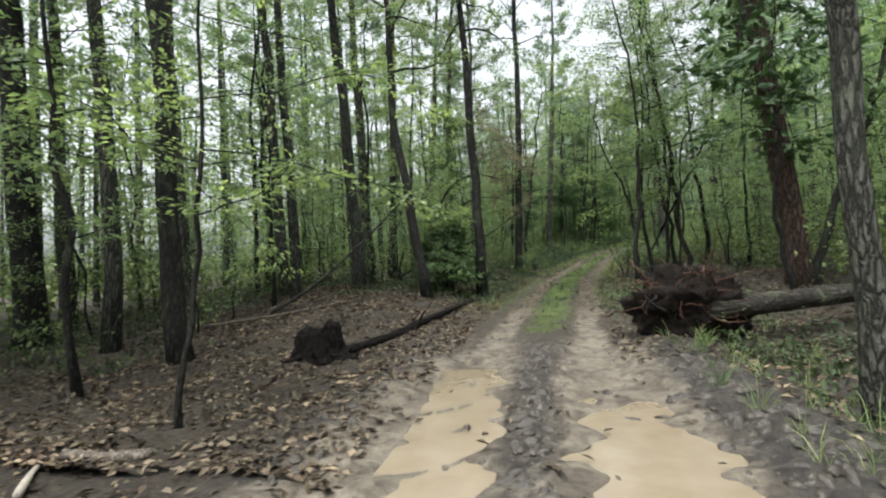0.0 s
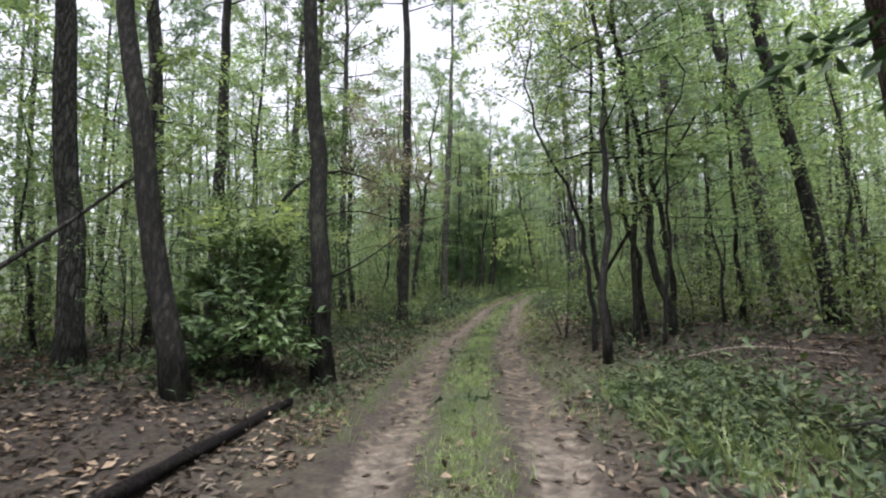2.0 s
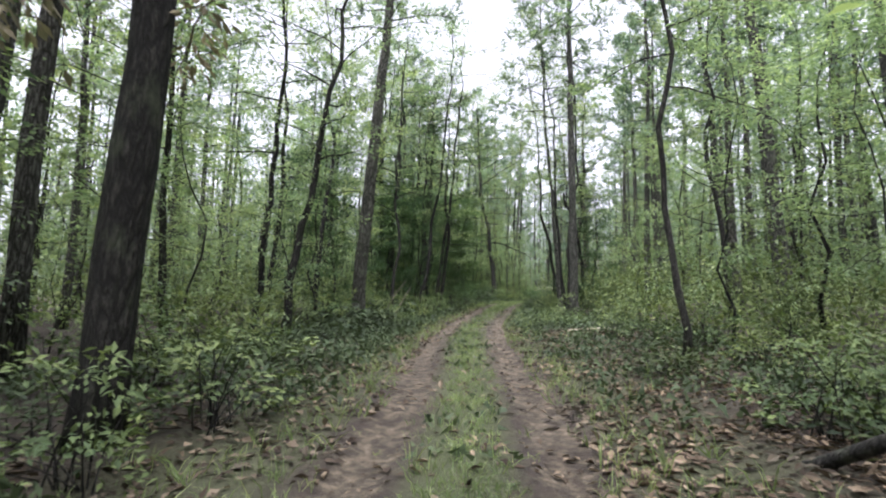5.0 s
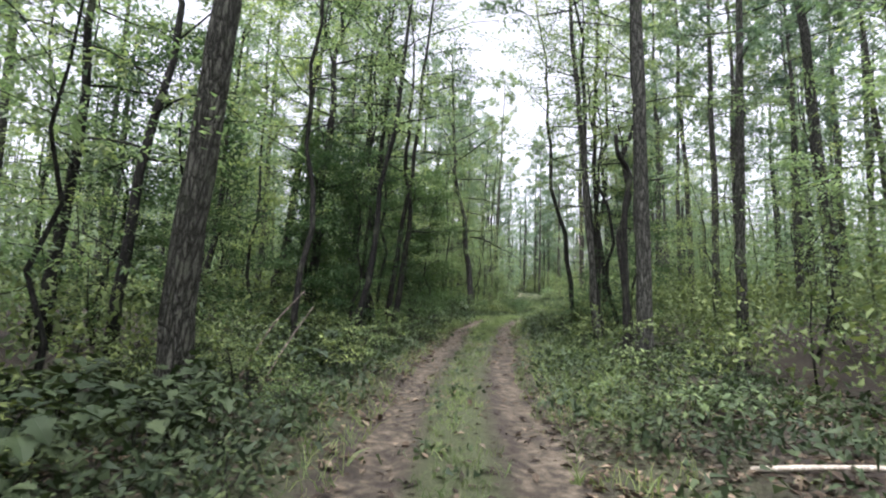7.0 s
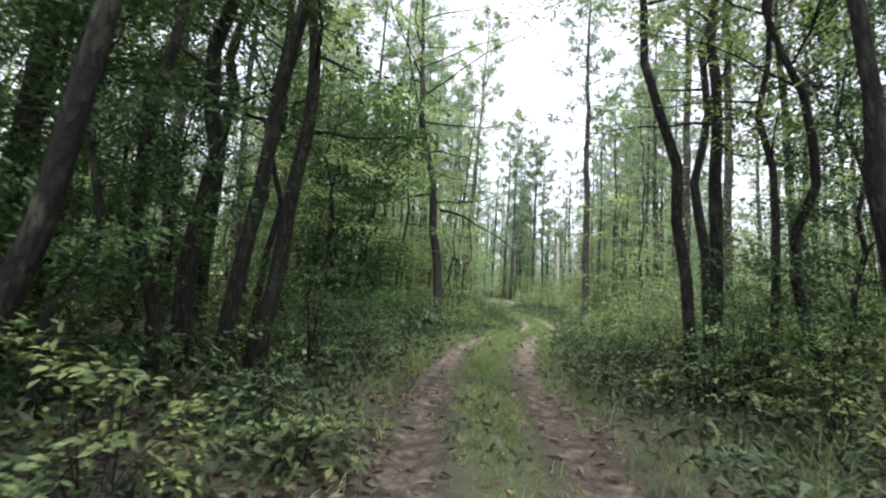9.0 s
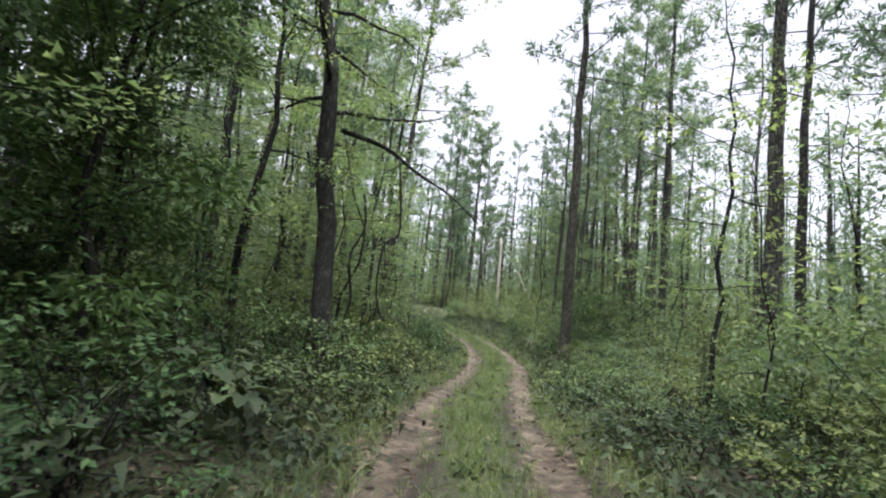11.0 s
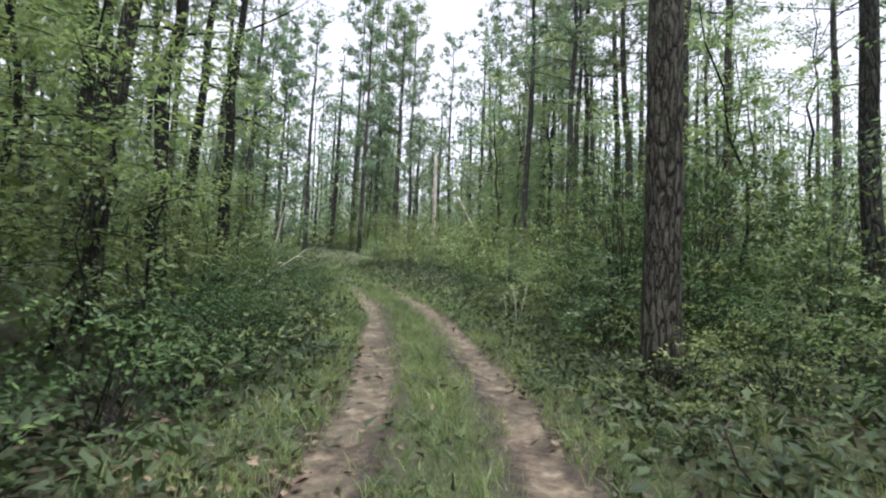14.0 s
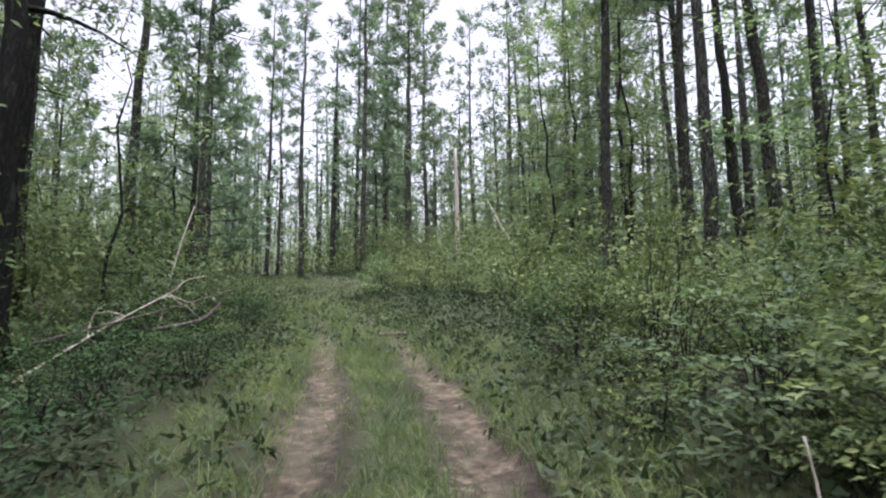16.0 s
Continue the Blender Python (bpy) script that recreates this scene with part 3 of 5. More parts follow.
def thing(name, label, category, group, parts, x, y, turn=0.0, scale=1.0, z=None):
    base = new(name)
    base.empty_display_size = 0.3
    base.matrix_world = Matrix.LocRotScale((x, y, ground(x, y) if z is None else z), Euler((0, 0, turn)), (scale,) * 3)
    tagged(base, label, category, group)
    for pn, me in parts:
        if len(me.polygons):
            part(pn, me, base)
    return base


def leaning(right, yaw):
    """A lean of so much per metre to the right of one who faces the bearing yaw, in degrees."""
    return right * math.cos(radians(yaw)), right * math.sin(radians(yaw))


def pine(x, y, dia, h, right=0.0, yaw=0, seed=1, label="tall straight pine with plated grey-brown bark", group="pines", **more):
    t, c = pine_meshes(seed, dia, h, leaning(right, yaw), **more)
    return thing("pine_tree", label, "tree", group, (("trunk", t), ("crown", c)), x, y)


def leafy(x, y, dia, h, right=0.0, yaw=0, seed=1, label="slender dark-barked broadleaf tree with layered green leaves", group="broadleaf trees", name="broadleaf_tree", **more):
    if abs(along(x, y)[1][0]) > 6 and name == "broadleaf_tree":
        more = {"far": True, "size": 0.135, "leaves": 36, **more}
    t, c = leafy_meshes(seed, dia, h, leaning(right, yaw), **more)
    return thing(name, label, "tree", group, (("trunk", t), ("crown", c)), x, y)

# ---- the trees that line the track, from the muddy dip uphill ----
pine(-11.8, 10.1, 0.66, 22, -0.06, 11, 11, label="thick dark pine at the edge of the muddy dip", bark=BARK_DARK)
pine(-13.8, 12.9, 0.45, 21, -0.03, 11, 12)
pine(-9.7, 12.5, 0.40, 22, -0.03, 11, 13)
pine(-7.1, 9.1, 0.44, 21, -0.045, 11, 14, bark=BARK_DARK)
pine(-8.8, 16.4, 0.38, 23, -0.045, 11, 15)
pine(-6.6, 17.5, 0.44, 22, -0.045, 11, 16)
leafy(-3.65, 15.3, 0.34, 15, -0.09, 4, 17, crown_from=0.45, wobble=0.25)
leafy(-2.3, 17.5, 0.37, 17, -0.048, 2, 18, crown_from=0.5, wobble=0.2, label="dark straight broadleaf trunk beside the track")
pine(-1.75, 27.4, 0.40, 23, 0.035, -4, 19, bark=BARK_DARK, label="dark-based pine at the bend of the track")
pine(6.15, 15.0, 0.60, 21, -0.09, 11, 20, bark=BARK_RED, label="stout reddish-brown pine behind the fallen log")
leafy(6.45, 14.8, 0.24, 9, 0.36, 11, 21, crown_from=0.4)
pine(3.0, 5.6, 0.27, 22, -0.07, 11, 22, label="pale plated pine close to the muddy dip", steps=40, sides=16)
pine(8.55, 20.5, 0.34, 20, -0.15, 0, 23, bark=BARK_DARK)
pine(9.4, 23.6, 0.42, 20, -0.14, -4, 24)
leafy(2.75, 18.3, 0.17, 11, -0.035, -4, 25, crown_from=0.32)
leafy(2.95, 19.8, 0.12, 8, -0.18, -4, 26, crown_from=0.3)
leafy(6.2, 23.6, 0.20, 12, -0.09, -4, 27, crown_from=0.35)
leafy(10.4, 29.5, 0.24, 13, -0.01, -4, 28, crown_from=0.35)
leafy(4.2, 19.3, 0.09, 8, 0.08, -4, 29, crown_from=0.3)
leafy(3.7, 21.0, 0.15, 11, -0.03, 0, 30, crown_from=0.35)
leafy(4.1, 20.6, 0.16, 12, -0.045, 0, 31, crown_from=0.35)
leafy(4.5, 20.9, 0.15, 11, -0.075, 0, 32, crown_from=0.35)
leafy(4.8, 20.2, 0.20, 12, -0.12, 0, 33, crown_from=0.35)
pine(-7.9, 15.3, 0.33, 22, -0.028, 4, 34)
pine(-8.4, 23.5, 0.50, 23, -0.02, 4, 35)
pine(-8.2, 26.6, 0.46, 23, 0.05, -4, 36, bark=BARK_DARK)
pine(-7.6, 33.0, 0.42, 23, 0.08, -6, 37)
pine(-6.4, 31.8, 0.40, 23, 0.08, -6, 38)
leafy(5.7, 31.0, 0.14, 12, -0.03, -6, 39, crown_from=0.4)
pine(14.6, 39.5, 0.60, 22, -0.07, -6, 40)
pine(16.0, 36.5, 0.34, 21, -0.02, -6, 41)
leafy(-4.3, 5.35, 0.085, 7.5, 0.06, 11, 81, crown_from=0.3, limbs=16, reach=2.5, wobble=0.22, label="thin forked sapling standing in the leaf litter", name="sapling", droop=0.0, rise=0.15)
leafy(5.6, 14.0, 0.13, 8.0, -0.03, 11, 83, crown_from=0.42, limbs=16, reach=1.7, twigs=5, leaves=9, size=0.30, leaf=LEAF_MAGNOLIA, flat=0.3, label="small tree with large glossy drooping leaves", name="magnolia_tree")
pine(-0.25, 41.2, 0.48, 22, 0.06, -9, 42, label="leaning pine with deeply plated bark among leafy shrubs", steps=34, sides=14)
leafy(-1.89, 36.9, 0.24, 13, 0.16, -9, 43, crown_from=0.35)
leafy(-2.86, 37.43, 0.20, 13, 0.05, -9, 44, crown_from=0.35)
pine(8.42, 43.78, 0.36, 22, 0.0, -9, 45, label="grey pine with a dark-stained foot beside the track")
leafy(11.8, 52.8, 0.28, 16, 0.0, -9, 46, crown_from=0.25, leaf=LEAF_OAK)
pine(19.6, 61.0, 0.38, 22, 0.0, -9, 47)
pine(19.1, 49.3, 0.50, 22, -0.06, -9, 48)
pine(21.8, 53.7, 0.28, 21, 0.0, -9, 49)
pine(25.4, 52.2, 0.32, 22, -0.07, -9, 50)
leafy(12.8, 54.2, 0.26, 14, 0.0, -12, 52, crown_from=0.4)
leafy(-2.78, 52.3, 0.24, 14, 0.06, -12, 53, crown_from=0.35)
leafy(11.2, 50.1, 0.17, 11, -0.12, -14, 54, crown_from=0.35, leaf=LEAF_OAK)
pine(9.07, 47.2, 0.2, 19, -0.06, -14, 55)
leafy(9.45, 65.0, 0.42, 17, -0.09, -22, 56, crown_from=0.27, leaf=LEAF_OAK, wobble=0.4, limbs=28, reach=3.7, label="dark crooked oak with a long drooping branch", name="oak_tree")
pine(8.0, 74.1, 0.30, 21, 0.06, -23, 57, label="thin pine leaning over the shrubs")
pine(20.05, 72.15, 0.44, 23, -0.005, -30, 58, label="pine with thick plated bark standing close to the track", bark=BARK_PLATED, steps=46, sides=18)
pine(19.95, 64.1, 0.45, 23, 0.02, -27, 59, label="tall pine with bare dead branches above the shrubs", stubs=14)
pine(14.1, 77.5, 0.30, 21, 0.05, -29, 60)
leafy(14.98, 81.1, 0.34, 16, 0.03, -30, 61, crown_from=0.35, leaf=LEAF_OAK)
pine(17.86, 96.82, 0.36, 23, 0.02, -30, 62)
pine(20.02, 102.08, 0.36, 24, 0.02, -27, 63)
pine(27.66, 116.17, 0.45, 22, 0.0, -27, 64)
pine(33.15, 109.01, 0.55, 21, 0.0, -27, 65, crown_from=0.3, limbs=40, reach=3.6, per=20, width=0.11, length=0.36, label="broad full-crowned pine on the rise")
pine(35.24, 85.70, 0.42, 23, -0.07, -27, 66)
pine(37.10, 88.12, 0.42, 23, -0.055, -27, 67)
pine(40.89, 94.05, 0.40, 23, -0.03, -27, 68)
pine(41.78, 97.97, 0.36, 23, -0.03, -27, 69)
pine(33.64, 81.91, 0.40, 23, -0.03, -30, 70)
pine(16.00, 89.78, 0.40, 21, 0.05, -27, 71, bark=BARK_DARK)
leafy(1.07, 51.4, 0.36, 15, 0.05, -11, 84, crown_from=0.3, leaf=LEAF_DARK, label="dark vine-hung trunk in the evergreen thicket")
leafy(0.3, 54.1, 0.34, 15, 0.05, -12, 85, crown_from=0.3, leaf=LEAF_OAK)
leafy(2.2, 56.2, 0.34, 15, 0.04, -13, 86, crown_from=0.3, leaf=LEAF_DARK, label="dark vine-hung trunk in the evergreen thicket")
leafy(2.8, 57.6, 0.30, 14, 0.05, -13, 87, crown_from=0.3, leaf=LEAF_DARK, label="dark vine-hung trunk in the evergreen thicket")
leafy(2.9, 52.1, 0.28, 13, 0.03, -11, 88, crown_from=0.25, leaf=LEAF_DARK, label="dark vine-hung trunk in the evergreen thicket")
leafy(3.7, 51.9, 0.24, 12, 0.02, -11, 89, crown_from=0.25, leaf=LEAF_DARK, label="dark vine-hung trunk in the evergreen thicket")
leafy(-0.8, 55.5, 0.42, 15, 0.07, -13, 90, crown_from=0.35, leaf=LEAF_OAK)
leafy(17.0, 85.9, 0.42, 15, 0.03, -29, 91, crown_from=0.35, leaf=LEAF_OAK, label="dark-trunked oak above the roadside shrubs", name="oak_tree")
for x, y, h, k in ((29.0, 106.0, 24, 91), (31.0, 113.5, 24, 92), (25.5, 118.5, 23, 93), (20.8, 109.0, 15, 94), (27.5, 125.5, 23, 95), (23.6, 130.0, 22, 96)):
    pine(x, y, 0.34, h, 0.01, -27, k, crown_from=0.22, limbs=34, reach=2.9, per=13, each=8, width=0.11, length=0.38, sides=7, steps=12, label="tall pine with a full soft grey-green crown")

# ---- fallen and dead wood ----
def wood_thing(name, label, category, points, r0, r1, material, seed, sides=9, rough=0.08, branches=0, blen=0.6, group="", steps=5):
    """A log, stick or dead branch along the points, with broken ends."""
    rng = np.random.default_rng(seed)
    path = smooth_line(np.array(points, float), steps)
    sh = Shape()
    base = path[0].copy()
    sh.tube(path - base, np.linspace(r0, r1, len(path)) * (1 + 0.08 * rng.standard_normal(len(path))), sides, rough, rng)
    ob = tagged(new(name), label, category, group)
    ob.location = base
    part("trunk", sh.mesh(name + "_wood", material, True), ob)
    for _ in range(branches):
        k = rng.integers(len(path) // 4, len(path) - 1)
        w = unit(unit(path[-1] - path[0]) * 0.6 + rng.standard_normal(3) * 0.8)
        bp = limb_path(rng, path[k] - base, w, blen * rng.uniform(0.4, 1.3), 5, 0.03, 0.2)
        b = Shape()
        b.tube(bp, np.linspace(max(r1 * 0.6, 0.012), 0.004, len(bp)), 5)
        part("branch", b.mesh(name + "_branch", material, True), ob)
    return ob


def on(x, y, up=0.0):
    return x, y, ground(x, y) + up


def lump(rng, size, rough, seg=(18, 12), squash=(1, 1, 1)):
    """A rounded lump with an uneven surface, as places and faces."""
    a, b = np.meshgrid(np.linspace(0, 2 * np.pi, seg[0], endpoint=False), np.linspace(-np.pi / 2, np.pi / 2, seg[1]))
    d = np.stack([np.cos(b) * np.cos(a), np.cos(b) * np.sin(a), np.sin(b)], -1)
    off = rng.uniform(0, 9, 3)
    r = 1 + rough * np.array([[noise.noise(Vector(p * 2.2 + off)) + 0.6 * noise.noise(Vector(p * 5.5 + off)) for p in row] for row in d])
    v = (d * r[..., None] * size * np.array(squash)).reshape(-1, 3)
    k, j = np.arange(seg[1] - 1)[:, None] * seg[0], np.arange(seg[0])[None]
    f = np.stack([k + j, k + (j + 1) % seg[0], k + seg[0] + (j + 1) % seg[0], k + seg[0] + j], -1).reshape(-1, 4)
    return v, f


def soil_material():
    m, nt, out = shader("clotted_soil")
    vec = coords(nt)
    n = noise_at(nt, vec, 7.0, 7.0, 0.7)
    c = ramp(nt, n, [(0.35, (0.004, 0.003, 0.003)), (0.55, (0.013, 0.010, 0.008)), (0.7, (0.040, 0.027, 0.021))])
    surface(nt, out, c, 0.95, bump_of(nt, n, 1.0, 0.08), 0.1)
    return m


SOIL = soil_material()
ROOT = bark_material("root_skin", (0.030, 0.016, 0.010), (0.110, 0.062, 0.042), (0.190, 0.118, 0.086), 30, 6, 0.004)


def fallen_tree():
    rng = np.random.default_rng(31)
    ob = tagged(new("fallen_tree"), "uprooted fallen tree with a dark root plate full of soil", "fallen tree")
    bx, by, bz = 2.25, 9.95, ground(2.25, 9.95)
    ob.location = (bx, by, bz)
    v, f = lump(rng, 1.0, 0.5, (40, 28), (0.98, 0.42, 0.66))
    front = np.clip(-v[:, 1] / 0.3, 0, 1) * np.clip((0.25 - v[:, 2]) / 0.35, 0, 1)
    v[:, 1] += front * 0.22          # the hollow from which the soil has dropped
    v[:, 0] *= 0.92
    part("root_plate", mesh_np("root_plate", v + [0.05, 0.0, 0.48], f, SOIL, True), ob, "dark clotted soil held by roots")
    trunk = Shape()
    path = np.array([(0.35, -0.1, 0.46), (0.85, -0.1, 0.50), (2.3, 0.55, 0.56), (4.2, 1.5, 0.62), (6.5, 2.7, 0.55)])
    path = smooth_line(path, 6)
    trunk.tube(path, np.linspace(0.20, 0.15, len(path)), 12, 0.05, rng)
    part("trunk", trunk.mesh("fallen_trunk", BARK_LOG, True), ob, "grey mossy trunk lying just off the ground")
    for i in range(130):
        a, e = rng.uniform(0, 2 * np.pi), rng.uniform(0.1, 1.4)
        e = e if i < 90 else rng.uniform(-0.2, 0.6)
        a = a if i < 90 else rng.uniform(-2.6, -0.5)
        w = np.array([math.cos(a) * math.cos(e), 0.6 * math.sin(a) * math.cos(e), math.sin(e)])
        rp = limb_path(rng, np.array([0.05, 0, 0.48]) + w * [0.80, 0.34, 0.58], w + rng.standard_normal(3) * 0.7, rng.uniform(0.2, 0.95), 6, 0.05, 0.42)
        r = Shape()
        r.tube(rp, np.linspace(rng.uniform(0.008, 0.032), 0.003, len(rp)), 5)
        part("root", r.mesh("root", ROOT if i % 4 else BARK_DARK, True), ob)
    return ob


def stump(x, y):
    rng = np.random.default_rng(32)
    ob = tagged(new("stump"), "dark rotten hollow stump beside the track", "stump")
    ob.location = (x, y, ground(x, y) - 0.06)
    n, rings = 30, 9
    a = np.linspace(0, 2 * np.pi, n, endpoint=False)
    v = []
    jag = 0.56 + 0.06 * np.sin(a + 1.2) + 0.045 * rng.standard_normal(n)
    for k in range(rings):
        u = k / (rings - 1)
        r = (0.42 - 0.08 * u + 0.09 * np.exp(-6 * u)) * (1 + 0.10 * np.sin(a * 5 + 1) + 0.05 * rng.standard_normal(n))
        v.append(np.stack([r * np.cos(a) * 1.1, r * np.sin(a), jag * u], -1))
    for u, rr in ((0.95, 0.75), (0.55, 0.62), (0.2, 0.4), (0.12, 0.02)):
        v.append(np.stack([0.30 * rr * np.cos(a) * 1.1, 0.30 * rr * np.sin(a), jag * u], -1))
    v = np.array(v)
    k, j = np.arange(len(v) - 1)[:, None] * n, np.arange(n)[None]
    f = np.stack([k + j, k + (j + 1) % n, k + n + (j + 1) % n, k + n + j], -1).reshape(-1, 4)
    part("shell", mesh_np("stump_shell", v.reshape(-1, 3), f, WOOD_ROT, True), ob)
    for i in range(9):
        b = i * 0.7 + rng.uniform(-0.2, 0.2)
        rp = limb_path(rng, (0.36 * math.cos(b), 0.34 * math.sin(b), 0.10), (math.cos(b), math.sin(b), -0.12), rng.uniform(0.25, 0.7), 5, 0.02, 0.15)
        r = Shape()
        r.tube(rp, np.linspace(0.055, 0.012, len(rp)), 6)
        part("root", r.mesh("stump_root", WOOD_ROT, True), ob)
    return ob


fallen_tree()
stump(-4.2, 8.95)
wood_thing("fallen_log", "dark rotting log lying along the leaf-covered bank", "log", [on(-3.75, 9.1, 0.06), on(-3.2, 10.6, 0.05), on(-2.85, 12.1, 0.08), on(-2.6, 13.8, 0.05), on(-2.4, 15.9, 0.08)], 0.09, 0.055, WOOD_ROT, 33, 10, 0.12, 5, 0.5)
wood_thing("short_log", "short mossy pale log on the leaf litter", "log", [on(-4.6, 4.15, 0.05), on(-4.2, 4.2, 0.06), on(-3.75, 4.27, 0.05)], 0.06, 0.055, WOOD_DEAD, 34)
wood_thing("stick", "pale bare stick on the leaf litter", "stick", [on(-4.0, 3.2, 0.03), on(-4.4, 3.65, 0.05), on(-4.7, 4.05, 0.04)], 0.035, 0.02, WOOD_PALE, 35)
wood_thing("stick", "long thin pale stick lying on the low bank", "stick", [on(-9.3, 10.6, 0.08), on(-7.0, 12.4, 0.10), on(-5.2, 13.8, 0.10)], 0.03, 0.015, WOOD_DEAD, 36)
wood_thing("leaning_dead_trunk", "thin dead trunk leaning over the bushes", "dead tree", [on(4.0, 26.6, -0.1), (4.35, 25.3, 1.75), (4.75, 23.7, 3.0), (5.1, 22.3, 4.1), (5.7, 20.2, 5.9)], 0.065, 0.03, BARK_DARK, 37, 8, 0.05, 4, 0.8)
wood_thing("dead_branch", "long dark bare branch hanging over the undergrowth", "branch", [on(-6.4, 22.2, 0.3), (-5.2, 22.2, 1.75), (-3.9, 22.2, 2.3), (-2.6, 22.0, 2.75), (-1.75, 22.2, 3.3), (-1.05, 22.4, 3.85)], 0.055, 0.012, BARK_DARK, 38, 7, 0.05, 7, 1.3)
wood_thing("dead_branch", "long dark bare branch hanging over the undergrowth", "branch", [on(-5.6, 23.0, 0.0), (-4.9, 23.2, 2.6), (-3.8, 23.4, 4.2), (-2.6, 23.5, 4.5), (-1.3, 23.6, 4.1)], 0.05, 0.01, BARK_DARK, 39, 7, 0.05, 8, 1.4)
wood_thing("dead_branch", "long dark bare branch hanging over the undergrowth", "branch", [on(-5.2, 21.0, 0.0), (-5.0, 21.4, 2.2), (-4.2, 21.8, 4.6), (-3.0, 22.0, 5.3), (-1.9, 22.1, 5.0)], 0.085, 0.015, BARK_DARK, 40, 7, 0.05, 8, 1.4)
wood_thing("dead_branch", "dead grey limb leaning against the trees", "branch", [on(-7.2, 12.6, 0.1), (-6.3, 13.6, 1.3), (-5.2, 14.6, 2.5), (-4.2, 15.4, 3.7)], 0.05, 0.02, BARK_DARK, 46, 8, 0.06, 6, 0.9)
wood_thing("dead_branch", "dry twiggy branch lying on the verge", "branch", [on(3.2, 16.9, 0.12), on(4.1, 16.2, 0.35), on(5.0, 15.2, 0.25)], 0.03, 0.012, WOOD_DEAD, 47, 6, 0.05, 8, 0.7)
wood_thing("stick", "long pale barkless stick lying on dry litter", "stick", [on(5.7, 37.5, 0.06), on(6.5, 37.05, 0.10), on(7.5, 36.5, 0.08)], 0.028, 0.018, WOOD_PALE, 41)
wood_thing("stick", "thin pale dead stem leaning in the shrubs", "stick", [on(0.55, 41.3, 0.0), (1.0, 41.5, 2.75), (1.45, 41.8, 3.35)], 0.02, 0.01, WOOD_DEAD, 42)
wood_thing("stick", "thin pale dead stem leaning in the shrubs", "stick", [on(0.9, 41.0, 0.0), (1.25, 41.3, 2.5), (1.6, 41.7, 3.1)], 0.018, 0.01, WOOD_DEAD, 43)
wood_thing("broken_snag", "broken dead trunk with a crooked bare top", "dead tree", [on(8.65, 45.0, -0.2), (8.7, 45.05, 3.8), (8.7, 45.05, 5.6), (8.85, 45.05, 6.6), (8.5, 44.95, 7.1), (8.45, 44.95, 7.6)], 0.085, 0.05, BARK_DARK, 44, 10, 0.06, 3, 0.4)
wood_thing("pale_snag", "tall bleached barkless dead trunk", "dead tree", [on(34.7, 105.0, -0.3), (34.7, 105.0, 11.0), (34.6, 105.0, 14.9)], 0.15, 0.11, WOOD_PALE, 45, 10, 0.03)
wood_thing("leaning_pole", "slanting bleached dead stem in the trees", "dead tree", [on(39.6, 104.0, 0.2), (38.2, 104.6, 9.3), (37.0, 105.2, 11.8)], 0.09, 0.05, WOOD_PALE, 48)
wood_thing("leaning_pole", "thin pale dead stem leaning over the bushes", "dead tree", [on(18.9, 88.4, 0.1), (19.2, 88.6, 6.3), (19.5, 88.9, 7.4)], 0.026, 0.014, WOOD_PALE, 49)
wood_thing("stick", "short dark stick at the edge of the rut", "stick", [on(23.6, 88.9, 0.05), on(24.0, 88.85, 0.09), on(24.45, 88.7, 0.06)], 0.05, 0.035, WOOD_DEAD, 50)
wood_thing("dead_branch", "bare grey twigs sticking out of the shrubs", "branch", [on(17.5, 83.9, 0.2), (18.4, 84.4, 5.0), (19.2, 85.0, 5.5)], 0.02, 0.008, WOOD_PALE, 51, 6, 0.05, 7, 0.7)
wood_thing("drooping_branch", "long dark drooping bare oak branch", "branch", [(9.45, 65.5, 8.1), (10.4, 65.5, 7.95), (11.2, 65.6, 7.6), (12.0, 65.65, 7.3), (12.8, 65.7, 6.8)], 0.055, 0.01, BARK_DARK, 52, 7, 0.05, 12, 0.9)
wood_thing("hanging_vine", "dark twisting woody vine hanging from the oak", "vine", [(10.6, 65.0, 7.6), (10.75, 64.9, 6.2), (10.5, 64.95, 5.85), (10.45, 65.0, 5.2), (10.55, 65.1, 4.7), (10.75, 65.2, 4.4)], 0.022, 0.016, BARK_DARK, 53, 7, 0.08, 2, 0.4)
wood_thing("hanging_vine", "dark twisting woody vine hanging from the oak", "vine", [(10.1, 65.5, 6.9), (10.2, 65.5, 6.2), (10.0, 65.6, 5.6), (10.15, 65.7, 4.8), (10.1, 65.8, 4.2), on(10.3, 65.9, 0.0)], 0.025, 0.03, BARK_DARK, 54, 7, 0.08, 3, 0.5)

wood_thing("stick", "thin pale dead stem arching over the shrubs", "stick", [on(11.5, 69.4, 0.8), on(12.3, 70.1, 1.2), on(13.2, 70.5, 1.05)], 0.016, 0.008, WOOD_DEAD, 57, 6)
wood_thing("stick", "thin pale dead stem arching over the shrubs", "stick", [on(11.7, 69.2, 0.4), on(12.4, 69.8, 0.9), on(13.3, 70.3, 0.85)], 0.014, 0.008, WOOD_DEAD, 58, 6)
wood_thing("stick", "thin pale dead stem lying across the shrubs", "stick", [on(17.9, 83.0, 0.7), on(19.2, 84.0, 1.1), on(20.1, 85.2, 1.35)], 0.014, 0.008, WOOD_DEAD, 59, 6)
wood_thing("stick", "crooked dead branch caught in the shrubs", "stick", [on(18.9, 84.2, 0.75), on(19.5, 84.5, 0.85), on(19.75, 84.7, 1.1)], 0.03, 0.02, WOOD_DEAD, 60, 7)


